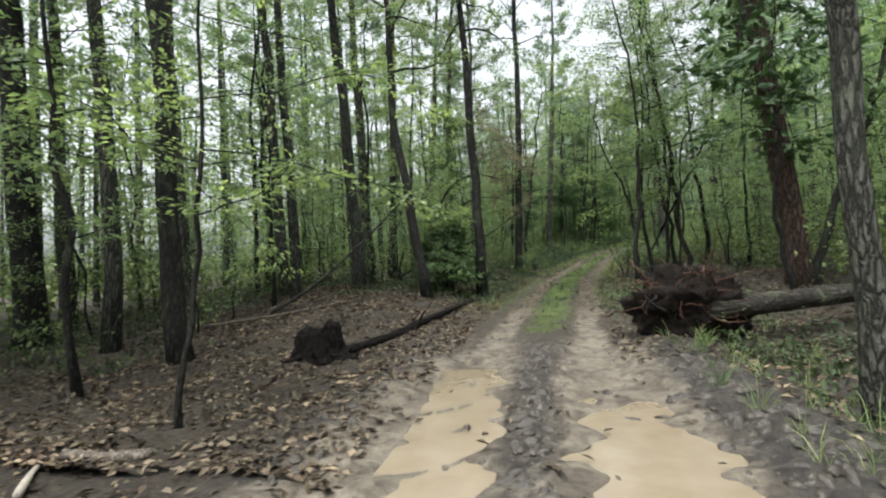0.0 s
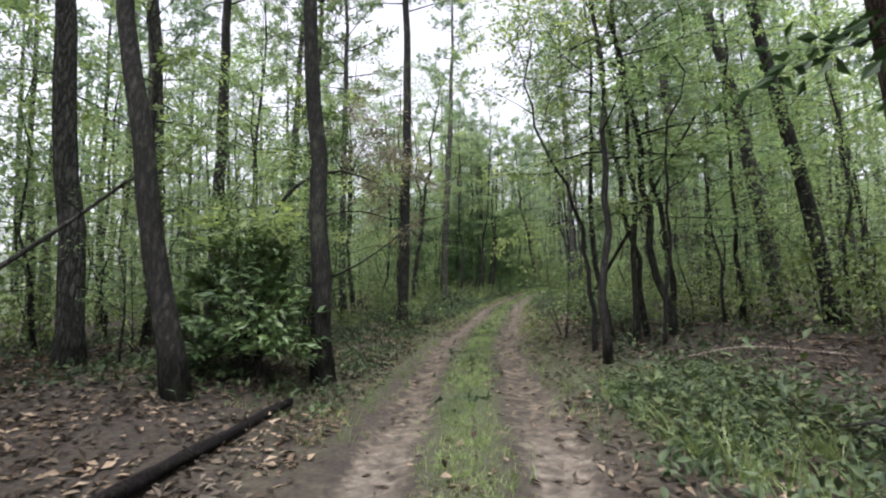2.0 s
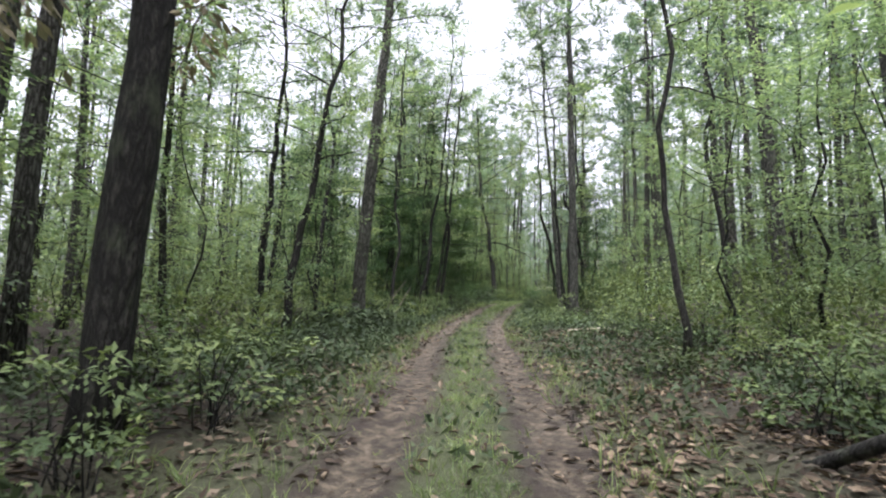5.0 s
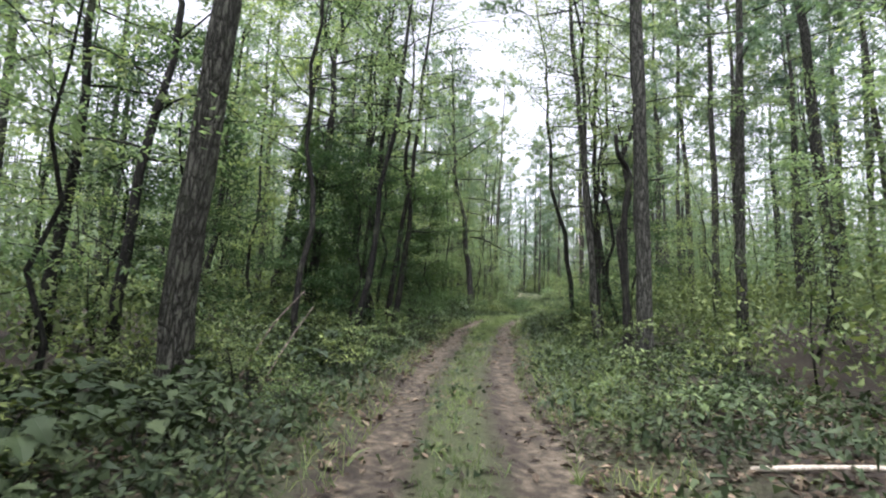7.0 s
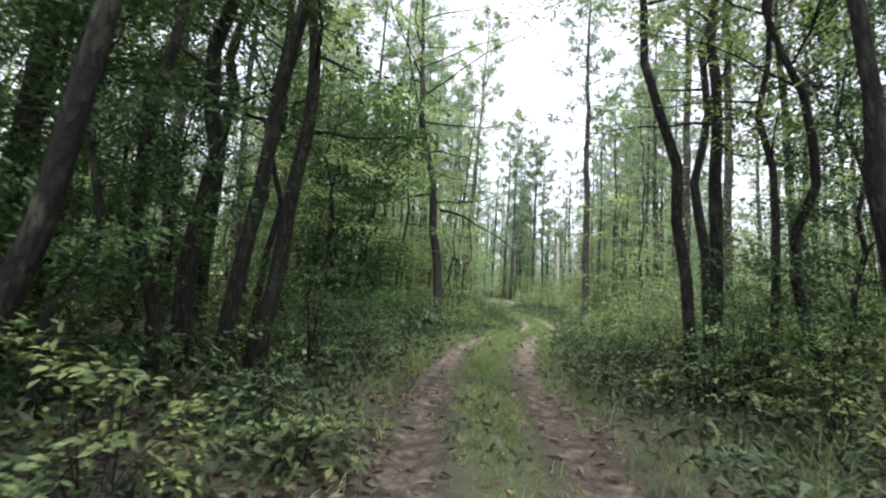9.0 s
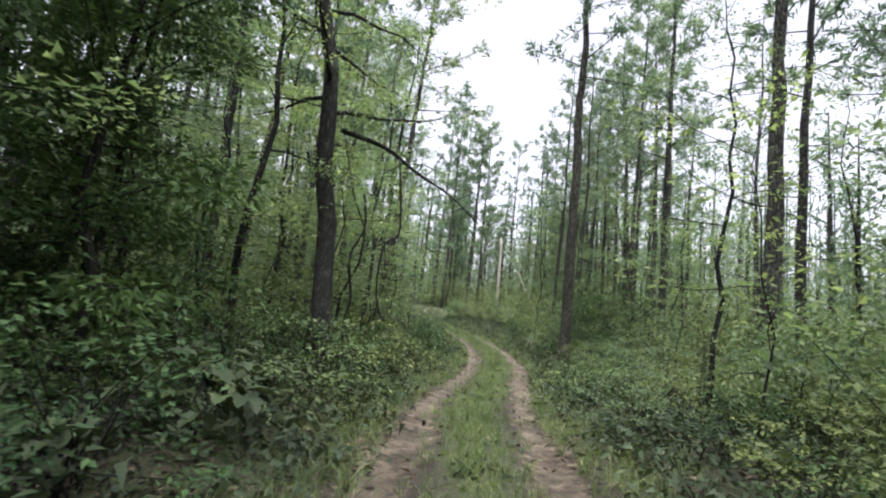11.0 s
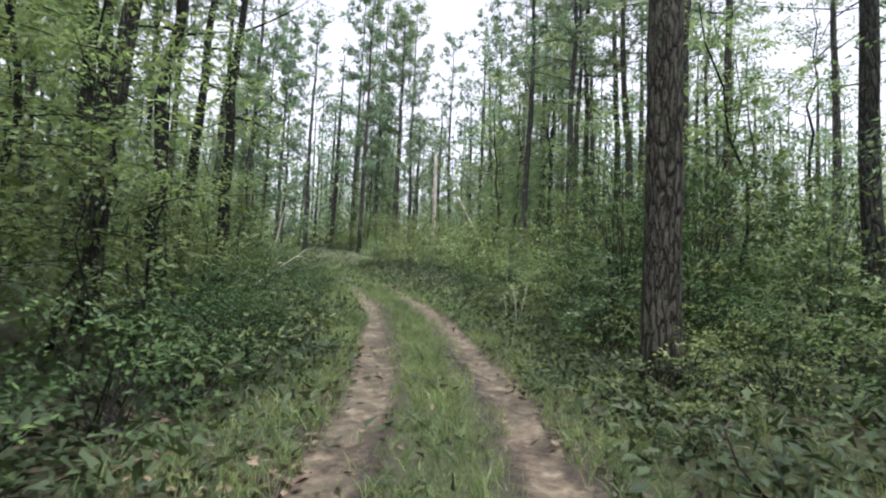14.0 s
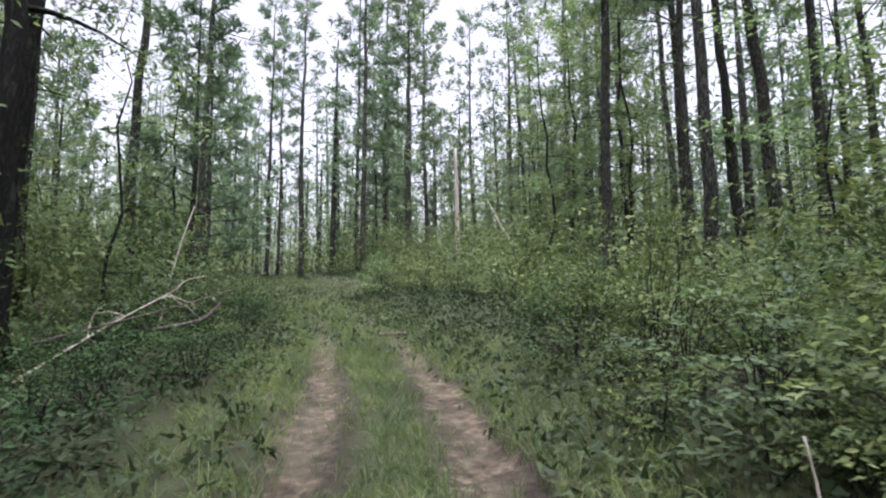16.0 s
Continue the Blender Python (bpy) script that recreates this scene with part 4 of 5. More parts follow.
wood_thing("stick", "forked pale dead branch on brown litter by the plated pine", "stick", [on(19.0, 71.15, 0.05), on(19.4, 71.1, 0.09), on(20.0, 71.05, 0.08)], 0.022, 0.012, WOOD_DEAD, 61, 6, 0.05, 4, 0.4)
wood_thing("stick", "pale dead stick on brown litter by the plated pine", "stick", [on(18.8, 70.65, 0.04), on(19.2, 70.8, 0.10), on(19.6, 70.85, 0.07)], 0.016, 0.01, WOOD_DEAD, 62, 6, 0.05, 2, 0.3)
for x0, y0, x1, y1, z1, k in ((22.1, 77.95, 22.05, 78.0, 4.55, 63), (21.55, 76.85, 21.7, 77.2, 4.68, 64), (21.7, 77.05, 22.12, 77.25, 4.85, 65)):
    wood_thing("stick", "thin upright pale dead stem on the grassy verge", "stick", [on(x0, y0, -0.05), ((x0 + x1) / 2 + 0.03, (y0 + y1) / 2, (ground(x0, y0) + z1) / 2), (x1, y1, z1)], 0.010, 0.006, WOOD_PALE, k, 5)
wood_thing("dead_branch", "bare forked grey branch in the dark thicket", "branch", [on(21.9, 76.6, 0.35), (22.1, 76.3, 4.44), (22.25, 76.1, 4.5), (22.4, 75.7, 4.55)], 0.014, 0.007, WOOD_DEAD, 66, 6, 0.05, 5, 0.35)
wood_thing("stick", "curved pale dead stem over dark shrub leaves", "stick", [on(17.75, 81.1, 0.1), (17.65, 81.1, 4.4), (17.57, 81.1, 4.84), (17.7, 81.15, 5.0), (17.9, 81.2, 5.0)], 0.012, 0.007, WOOD_DEAD, 67, 6)


def dead_spray(name, label, x, y, z, spread_xyz, count, size, leaf, seed):
    """A hanging mass of dry brown twigs and leaves."""
    rng = np.random.default_rng(seed)
    ob = tagged(new(name), label, "foliage")
    ob.location = (x, y, z)
    tw, lf = Shape(), Shape()
    for _ in range(26):
        st = rng.standard_normal(3) * spread_xyz * 0.5
        tp = limb_path(rng, st, rng.standard_normal(3) * [1, 1, 0.3] + [0, 0, -0.7], rng.uniform(0.6, 1.4), 5, 0.12, 0.25)
        tw.tube(tp, np.linspace(0.012, 0.003, len(tp)), 4, cap=False)
        spray(lf, rng, tp, count // 26, size, 0.2, 0.3, 0.1, 0.35)
    part("twig_mass", tw.mesh("dry_twigs", WOOD_DEAD, True), ob)
    part("leaf_mass", lf.mesh("dry_leaves", leaf), ob)


dead_spray("dry_brown_foliage", "hanging mass of dry brown needles and twigs", -2.2, 26.3, 6.3, np.array([1.4, 0.9, 1.8]), 2600, 0.13, DEAD_LEAF, 55)
dead_spray("dry_brown_foliage", "hanging mass of dry brown needles and twigs", -2.8, 27.6, 8.6, np.array([1.2, 0.9, 1.6]), 1800, 0.13, DEAD_LEAF, 56)


def puddle():
    """Muddy water that stands in the ruts of the dip."""
    m, nt, out = shader("muddy_water")
    n = noise_at(nt, coords(nt), 2.5, 3.0)
    c = ramp(nt, n, [(0.3, (0.140, 0.110, 0.074)), (0.7, (0.175, 0.143, 0.102))])
    surface(nt, out, c, 0.12, bump_of(nt, noise_at(nt, coords(nt), 9.0, 2.0), 0.08, 0.01), 0.5)
    for s0, s1, side, half, level in ((-3, 6.8, 1, 0.75, 0.094), (2.0, 8.0, -1, 0.5, 0.078)):
        ss = np.linspace(s0, s1, 40)
        mid = side * 0.84 + 0.06 * np.sin(0.5 * ss) + 0.04 * np.sin(1.3 * ss + 1)
        cx, cy = np.interp(ss, RUN, LINE[:, 0]), np.interp(ss, RUN, LINE[:, 1])
        wx, wy = np.interp(ss, RUN, WAY[:, 0]), np.interp(ss, RUN, WAY[:, 1])
        z = height(cx + wy * mid, cy - wx * mid)
        z = np.polyval(np.polyfit(ss, z, 2), ss) + level * np.sin(np.pi * np.linspace(0, 1, 40)) ** 0.4 - 0.03
        v = np.array([np.column_stack([cx + wy * (mid + half * k), cy - wx * (mid + half * k), z]) for k in np.linspace(-1, 1, 9)])
        k, j = np.arange(8)[:, None] * 40, np.arange(39)[None]
        f = np.stack([k + j, k + 40 + j, k + 40 + j + 1, k + j + 1], -1).reshape(-1, 4)
        tagged(new("puddle", mesh_np("puddle", v.reshape(-1, 3), f, m, True)), "shallow puddle of tan muddy water in the rut", "puddle")


puddle()

# ---- the rest of the wood ----
rnd = np.random.default_rng(77)


def kinds(make, seeds):
    return [make(s) for s in seeds]


PINES = kinds(lambda s: pine_meshes(s, 0.34, 22, (0.01 * (s % 3 - 1), 0.008), 0.42, 28, 2.8, 7, 11, 0.36, 0.10, sides=7, steps=14, stubs=10), range(201, 206))
LEAFIES = kinds(lambda s: leafy_meshes(s, 0.17, 12.5, (0.02 * (s % 3 - 1), 0.01), 0.22, 20, 2.5, 5, 32, 0.145, leaf=LEAF_BEECH, wobble=0.5, far=True, twig_wood=False, sides=6, steps=12), range(211, 216))
OAKS = kinds(lambda s: leafy_meshes(s, 0.24, 14, (0.015, 0.02 * (s % 3 - 1)), 0.25, 20, 2.9, 5, 30, 0.14, leaf=LEAF_OAK, wobble=0.5, flat=0.5, far=True, twig_wood=False, sides=6, steps=12), range(221, 225))
UNDER = kinds(lambda s: leafy_meshes(s, 0.09, 7.0, (0.04 * (s % 3 - 1), 0.03), 0.18, 16, 2.1, 5, 24, 0.105, leaf=LEAF_BEECH, wobble=0.5, steps=9, sides=4, flat=0.85, rise=0.2, twig_wood=False, far=True), range(226, 231))
SAPLINGS = kinds(lambda s: leafy_meshes(s, 0.045, 3.8, (0.04 * (s % 3 - 1), 0.03), 0.15, 11, 1.1, 4, 15, 0.085, leaf=LEAF_BEECH, wobble=0.3, steps=7, sides=4, rise=0.3, twig_wood=False), range(231, 236))
DARKS = kinds(lambda s: leafy_meshes(s, 0.14, 7.5, (0.03 * (s % 3 - 1), 0.02), 0.05, 30, 1.4, 6, 44, 0.105, leaf=LEAF_DARK, wobble=0.5, flat=0.35, steps=12, twig_wood=False, far=True), range(241, 245))
YOUNG = kinds(lambda s: pine_meshes(s, 0.2, 11, (0.01 * (s % 3 - 1), 0.008), 0.1, 34, 2.2, 7, 10, 0.36, 0.10, sides=6, steps=10, stubs=2), range(206, 209))
BUSHY = ((1.7, 1.9, 0.090, LEAF_SHRUB), (1.3, 1.7, 0.060, LEAF_SHRUB), (2.1, 1.8, 0.080, LEAF_OAK), (1.5, 1.8, 0.070, LEAF_DARK),
         (1.9, 1.6, 0.105, LEAF_BEECH), (1.2, 2.1, 0.075, LEAF_SHRUB), (2.3, 1.5, 0.065, LEAF_SHRUB), (1.6, 1.9, 0.095, LEAF_OAK))
BIGS = [bush_meshes(281 + i, h * 0.95, w * 0.95, 42, 26, size, leaf) for i, (h, w, size, leaf) in enumerate(BUSHY)]
SHRUBS = kinds(lambda s: bush_meshes(s, 1.25, 1.3, 30, 22, 0.085, LEAF_SHRUB), range(251, 257))
YELLOWS = kinds(lambda s: shrub_meshes(s, 2.2, 1.7, 11, 7, 15, 0.12, LEAF_BEECH, 0.7), range(261, 264))
LOWS = kinds(lambda s: shrub_meshes(s, 0.5, 0.9, 8, 3, 8, 0.095, LEAF_FERN, 0.8, 0.5), range(271, 275))


def spot(s, l):
    cx, cy = np.interp(s, RUN, LINE[:, 0]), np.interp(s, RUN, LINE[:, 1])
    wx, wy = np.interp(s, RUN, WAY[:, 0]), np.interp(s, RUN, WAY[:, 1])
    return cx + wy * l, cy - wx * l


def spread(n, s0, s1, l0, l1, gap, taken):
    """Loose places along the track between two distances to one side, that keep apart."""
    out = []
    for _ in range(n * 12):
        if len(out) >= n:
            break
        x, y = spot(rnd.uniform(s0, s1), rnd.uniform(l0, l1))
        if all((x - a) ** 2 + (y - b) ** 2 > gap * gap for a, b in taken):
            out.append((x, y))
            taken.append((x, y))
    return out


def set_out(kind_list, places, name, label, category, group, parts, lo=0.8, hi=1.2):
    for x, y in places:
        k = rnd.integers(len(kind_list))
        thing(name, label, category, group, list(zip(parts, kind_list[k])), x, y, rnd.uniform(0, 6.28), rnd.uniform(lo, hi))


TREE_SPOTS = [(o.location.x, o.location.y) for o in scene.objects if o.name.split(".")[0] in ("pine_tree", "broadleaf_tree", "oak_tree", "sapling", "magnolia_tree", "stump", "fallen_tree")]
TREE_SPOTS += [(4.0, 10.9), (5.5, 11.4), (7.3, 12.0)]
TREE_SPOTS += [(21 + 13.7 * k, 80.5 + 24.5 * k) for k in (0.3, 0.37, 0.44, 0.51, 0.58, 0.65, 0.72, 0.79, 0.86, 0.93)]
TREE_SPOTS += [(21 + 13.7 * k + 1.2 * e, 80.5 + 24.5 * k - 0.7 * e) for k in (0.3, 0.4, 0.5, 0.6, 0.7, 0.8, 0.9, 1.0) for e in (-1, 1)]          # the gap in front of the pale snag
TPARTS = ("trunk", "crown")
SPARTS = ("woody_stem", "foliage")
for side in (-1, 1):
    def band(a, b):
        return (a, b) if side > 0 else (-b, -a)
    for s0, s1, n_pine, n_leafy, n_oak in ((-6, 35, 9, 24 if side < 0 else 12, 9 if side < 0 else 5), (35, 66, 10, 15 if side < 0 else 6, 8 if side < 0 else 2), (66, 120, 26, 8, 6)):
        a, b = band(6.0, 20)
        set_out(PINES, spread(n_pine, s0, s1, a, b, 1.9, TREE_SPOTS), "pine_tree", "tall straight pine with plated grey-brown bark", "tree", "pines", TPARTS, 0.85, 1.1)
        set_out(LEAFIES, spread(n_leafy, s0, s1, a, b, 1.6, TREE_SPOTS), "broadleaf_tree", "slender dark-barked broadleaf tree with layered green leaves", "tree", "broadleaf trees", TPARTS, 0.75, 1.15)
        set_out(OAKS, spread(n_oak, s0, s1, a, b, 1.8, TREE_SPOTS), "oak_tree", "dark-barked oak with a dense green crown", "tree", "oaks", TPARTS, 0.8, 1.15)
for s0, s1, l0, l1, n in ((2, 34, -17, -8, 14), (18, 38, 5.5, 15, 8), (21, 38, -10, -5, 5), (36, 66, -13, -4.8, 12), (40, 66, 6.5, 14, 7), (68, 84, -14, -5, 8), (70, 84, 5, 12, 6), (84, 115, -14, -5, 9), (84, 115, 6, 16, 8), (67, 80, -6.5, -3.6, 7), (56, 66, -8, -4.5, 6), (0, 24, -13, -7, 5), (12, 34, 5, 10, 4), (20, 34, 8, 18, 6)):
    set_out(UNDER, spread(n, s0, s1, l0, l1, 1.4, TREE_SPOTS), "understory_tree", "small understory tree with flat layers of light green leaves", "tree", "understory trees", TPARTS, 0.7, 1.2)
SHRUB_SPOTS = list(TREE_SPOTS)
set_out(YOUNG, spread(22, 92, 124, -26, -4, 2.2, TREE_SPOTS) + spread(16, 96, 124, 5, 24, 2.2, TREE_SPOTS), "young_pine", "young pine with soft branches down to the shrubs", "tree", "young pines", TPARTS, 0.7, 1.25)
NEARS = kinds(lambda s: leafy_meshes(s, 0.16, 12.5, (0.02 * (s % 3 - 1), 0.01), 0.3, 20, 2.3, 5, 26, 0.10, leaf=LEAF_BEECH, wobble=0.5, twig_wood=False, sides=7, steps=14), range(311, 315))
# the trees at 55.5, 65.5 and 75 are added to shade the left verge
for s, l, k, w in ((44.5, -3.6, 0, 1.0), (47, 3.7, 1, 1.1), (50, -3.4, 2, 1.0), (52.5, 3.9, 3, 0.9), (68, 4.6, 1, 0.8), (98, -4.6, 3, 0.7), (55.5, -4.8, 1, 1.05), (65.5, -4.8, 0, 1.0), (75, -5.0, 3, 1.0)):
    x, y = spot(s, l)
    TREE_SPOTS.append((x, y))
    thing("broadleaf_tree", "slender broadleaf tree whose branches reach over the track", "tree", "broadleaf trees", list(zip(TPARTS, NEARS[k])), x, y, 2.0 * s, w)
for s, l, lean in ((51, -3.1, 0.10), (48, -3.3, 0.08), (53.6, 3.3, -0.14), (49.5, 3.6, -0.08)):
    x, y = spot(s, l)
    TREE_SPOTS.append((x, y))
    leafy(x, y, 0.2, 15, lean, -22, int(s * 10), crown_from=0.4, reach=2.8, label="slender broadleaf tree bent over the track")
for x, y, k, w in ((9.3, 72.0, 0, 1.0), (10.8, 77.0, 1, 1.1), (12.3, 81.5, 2, 1.1), (13.6, 86.5, 3, 1.15), (7.4, 77.5, 4, 1.2)):
    TREE_SPOTS.append((x, y))
    thing("broadleaf_tree", "slender dark-barked broadleaf tree with layered green leaves", "tree", "broadleaf trees", list(zip(TPARTS, LEAFIES[k])), x, y, 2.0 * x, w)
SHRUB_SPOTS = list(TREE_SPOTS)
for s0, s1, l0, l1, n, w in ((25, 34, -6, -2.4, 12, 0.9), (21, 38, 3.0, 7, 16, 0.9), (37, 54, -5.5, -2.0, 30, 0.8), (44, 57, 2.6, 6.5, 18, 0.9), (54, 70, -5.5, -2.1, 27, 0.95), (54, 74, 2.2, 5.5, 27, 0.85), (68, 80, -5.5, -2.6, 18, 0.95), (78, 104, -5.5, -2.3, 34, 0.9), (73, 80, 3.0, 6.5, 14, 1.0), (79, 104, 2.9, 6.8, 44, 1.12)):
    big = s0 > 50
    w = w * 0.88 if big else w
    # left of the track mostly dark-leaved bushes: deep shade put into leaf colour
    mix = [BIGS[k] for k in (3, 3, 3, 5, 0, 3)] if l1 < 0 else BIGS
    set_out(mix if big else SHRUBS, spread(n, s0, s1, l0, l1, 1.0 if big else 0.8, SHRUB_SPOTS), "shrub", "dense leafy green shrub with thin woody stems", "shrub", "shrubs beside the track", SPARTS, 0.75 * w, 1.2 * w)
for s0, s1, l0, l1, n in ((57, 70, 3.4, 6.5, 12), (80, 104, 3.6, 8, 14), (81, 104, -8, -3.6, 8)):
    set_out(YELLOWS, spread(n, s0, s1, l0, l1, 0.9, SHRUB_SPOTS), "tall_shrub", "tall yellow-green shrub with soft layered leaves", "shrub", "tall shrubs", SPARTS, 0.7, 1.05)
for s0, s1, l0, l1, n in ((0, 16, -16, -8, 14), (14, 34, 6, 14, 10), (17, 38, -10, -4, 18), (36, 66, -12, -4, 24), (42, 66, 5, 12, 9), (66, 112, -12, -4.5, 14), (66, 112, 6, 14, 12), (66, 82, -6, -2.9, 18), (56, 66, 3.4, 7, 8)):
    set_out(SAPLINGS, spread(n, s0, s1, l0, l1, 0.9, SHRUB_SPOTS), "sapling", "thin broadleaf sapling with light green leaves", "sapling", "saplings", TPARTS, 0.7, 1.4)
for s0, s1, l0, l1, n in ((48, 54, -6.5, -3.6, 5), (38, 54, -12, -6.5, 3), (50, 53, 3.6, 5.5, 1), (26, 30, -7, -4, 1)):
    set_out(DARKS, spread(n, s0, s1, l0, l1, 0.8, SHRUB_SPOTS), "evergreen_tree", "dense dark evergreen tree hung with vines", "tree", "dark evergreens", TPARTS, 0.7, 1.1)
for s0, s1, l0, l1, n in ((13, 17, 2.1, 4.2, 9), (22, 34, 2.6, 5, 12), (26, 38, -4.5, -2, 14), (36, 66, -4.0, -1.6, 44), (38, 66, 1.7, 4.0, 36), (66, 104, -3.4, -2.0, 24), (66, 104, 1.8, 3.6, 30), (3, 12, 3.0, 6, 10)):
    set_out(LOWS, spread(n, s0, s1, l0, l1, 0.4, SHRUB_SPOTS), "low_plant", "low leafy green plant on the forest floor", "plant", "low plants", SPARTS, 0.6, 1.3)
for s, l, k, w in ((61.6, -4.2, 0, 1.0), (62.9, -5.0, 1, 1.05), (60.4, -5.2, 2, 0.95), (63.6, -6.3, 3, 1.0), (61.0, -6.9, 0, 1.1)):
    x, y = spot(s, l)
    SHRUB_SPOTS.append((x, y))
    thing("evergreen_tree", "dense dark evergreen tree hung with vines", "tree", "dark evergreens", list(zip(TPARTS, DARKS[k])), x, y, 2.0 * s, w)
for x, y, k, w in ((21.2, 71.9, 3, 0.8), (21.7, 72.9, 0, 0.9), (20.7, 73.6, 3, 0.85), (22.1, 71.4, 2, 0.8), (21.5, 74.1, 7, 0.9)):
    SHRUB_SPOTS.append((x, y))
    thing("shrub", "dense leafy green shrub beside the plated pine", "shrub", "shrubs beside the track", list(zip(SPARTS, BIGS[k])), x, y, 3.0 * x, w)
set_out(SHRUBS, spread(7, 75, 80, 2.3, 3.4, 0.45, SHRUB_SPOTS) + spread(9, 80, 86, 2.2, 3.4, 0.45, SHRUB_SPOTS), "shrub", "small leafy green shrub on the grassy verge", "shrub", "shrubs beside the track", SPARTS, 0.45, 0.75)
for s0, s1, l0, l1, n in ((86, 93, 3.4, 5.2, 9), (88, 99, 5.0, 8.5, 14)):
    set_out(BIGS, spread(n, s0, s1, l0, l1, 0.9, SHRUB_SPOTS), "shrub", "dense leafy green shrub in the roadside thicket", "shrub", "shrubs beside the track", SPARTS, 0.85, 1.15)
BROADS = kinds(lambda s: shrub_meshes(s, 0.75, 0.9, 6, 2, 5, 0.20, LEAF_FERN, 0.85, 0.9, False, True), range(291, 294))
for s0, s1, l0, l1, n in ((35, 40, -4.8, -2.7, 14), (42.5, 47, -4.4, -2.8, 9), (58.5, 62.5, -4.8, -2.6, 11), (66, 70, -4.6, -3.4, 4)):
    set_out(BROADS, spread(n, s0, s1, l0, l1, 0.35, SHRUB_SPOTS), "broad_leaved_plant", "seedling with large soft lobed green leaves", "plant", "broad-leaved seedlings", SPARTS, 0.65, 1.05)
SPRIGS = kinds(lambda s: shrub_meshes(s, 0.6, 0.7, 7, 3, 6, 0.10, LEAF_SHRUB, 0.85, 0.55), range(295, 298))
for s0, s1, l0, l1, n in ((67, 73, 2.1, 3.6, 16), (66, 72, -3.4, -2.0, 12), (40, 46, 2.2, 4, 10), (76, 82, -3.4, -2.0, 8)):
    set_out(SPRIGS, spread(n, s0, s1, l0, l1, 0.3, SHRUB_SPOTS), "leafy_sprig", "small upright sprig with soft pointed light green leaves", "plant", "leafy sprigs", SPARTS, 0.8, 1.3)
TALLS = kinds(lambda s: bush_meshes(s, 3.3, 2.3, 76, 36, 0.08, LEAF_SHRUB), range(321, 324))
TALLS += kinds(lambda s: bush_meshes(s, 3.5, 2.2, 84, 34, 0.085, LEAF_DARK, 0.42), range(324, 326))
# kinds 3 and 4: dark leaf colour stands in for the thicket's shade
for x, y, k, w in ((22.15, 74.6, 3, 1.0), (22.3, 73.3, 4, 0.9), (23.4, 74.0, 3, 1.05), (23.5, 75.9, 4, 1.0), (23.6, 77.3, 1, 0.9), (24.9, 78.3, 2, 1.0), (24.6, 72.6, 4, 1.05)):
    SHRUB_SPOTS.append((x, y))
    thing("tall_shrub", "tall dense thicket shrub hung with vines", "shrub", "tall shrubs", list(zip(SPARTS, TALLS[k])), x, y, 2.7 * x, w)
for x, y, k, w in ((4.5, 52.7, 3, 0.62), (3.6, 53.4, 4, 0.66), (9.8, 50.2, 4, 0.6), (10.8, 50.9, 3, 0.62)):
    SHRUB_SPOTS.append((x, y))
    thing("tall_shrub", "dark rounded evergreen shrub at the edge of the track", "shrub", "tall shrubs", list(zip(SPARTS, TALLS[k])), x, y, 2.7 * x, w)
st, lf = bush_meshes(300, 2.7, 1.75, 120, 34, 0.17, LEAF_MAGNOLIA, 0.36)
shoots = bush_meshes(303, 0.75, 1.5, 26, 16, 0.17, LEAF_BEECH, 0.36)[1]
shoots.transform(Matrix.Translation((0, 0, 2.1)))
thing("glossy_shrub", "tall shrub with long dark glossy leaves between two trunks", "shrub", "", (("woody_stem", st), ("foliage", lf), ("young_shoots", shoots)), -3.35, 16.9)
for x, y, k in ((2.35, 13.6, 0.9), (2.9, 14.2, 1.0), (2.5, 15.0, 0.9), (3.3, 13.3, 1.0), (3.4, 15.0, 0.9)):
    thing("low_plant", "low leafy green plant on the forest floor", "plant", "low plants", list(zip(SPARTS, LOWS[int(k * 10) % 4])), x, y, x * 7, k * 1.3)
st, lf = shrub_meshes(301, 3.4, 1.7, 7, 6, 11, 0.15, LEAF_BEECH, 0.85, 0.5)
thing("tall_shrub", "tall shrub with bright yellow-green layered leaves", "shrub", "tall shrubs", (("woody_stem", st), ("foliage", lf)), 2.9, 22.3)

# ---- the wood further off, where single trees can no longer be counted ----
def clumped(rng, centres, sizes, each, size, slim=0.55, flat=0.4):
    """Leaves in loose clouds round many centres."""
    p = np.repeat(centres, each, 0) + rng.standard_normal((len(centres) * each, 3)) * np.repeat(sizes, each, 0)
    n = unit(UP * flat + rng.standard_normal(p.shape) * 0.6)
    d = unit(rng.standard_normal(p.shape) + [0, 0, -0.3])
    ln = size * (0.6 + 0.8 * rng.random(len(p)))
    return p, d, n, ln, ln * slim


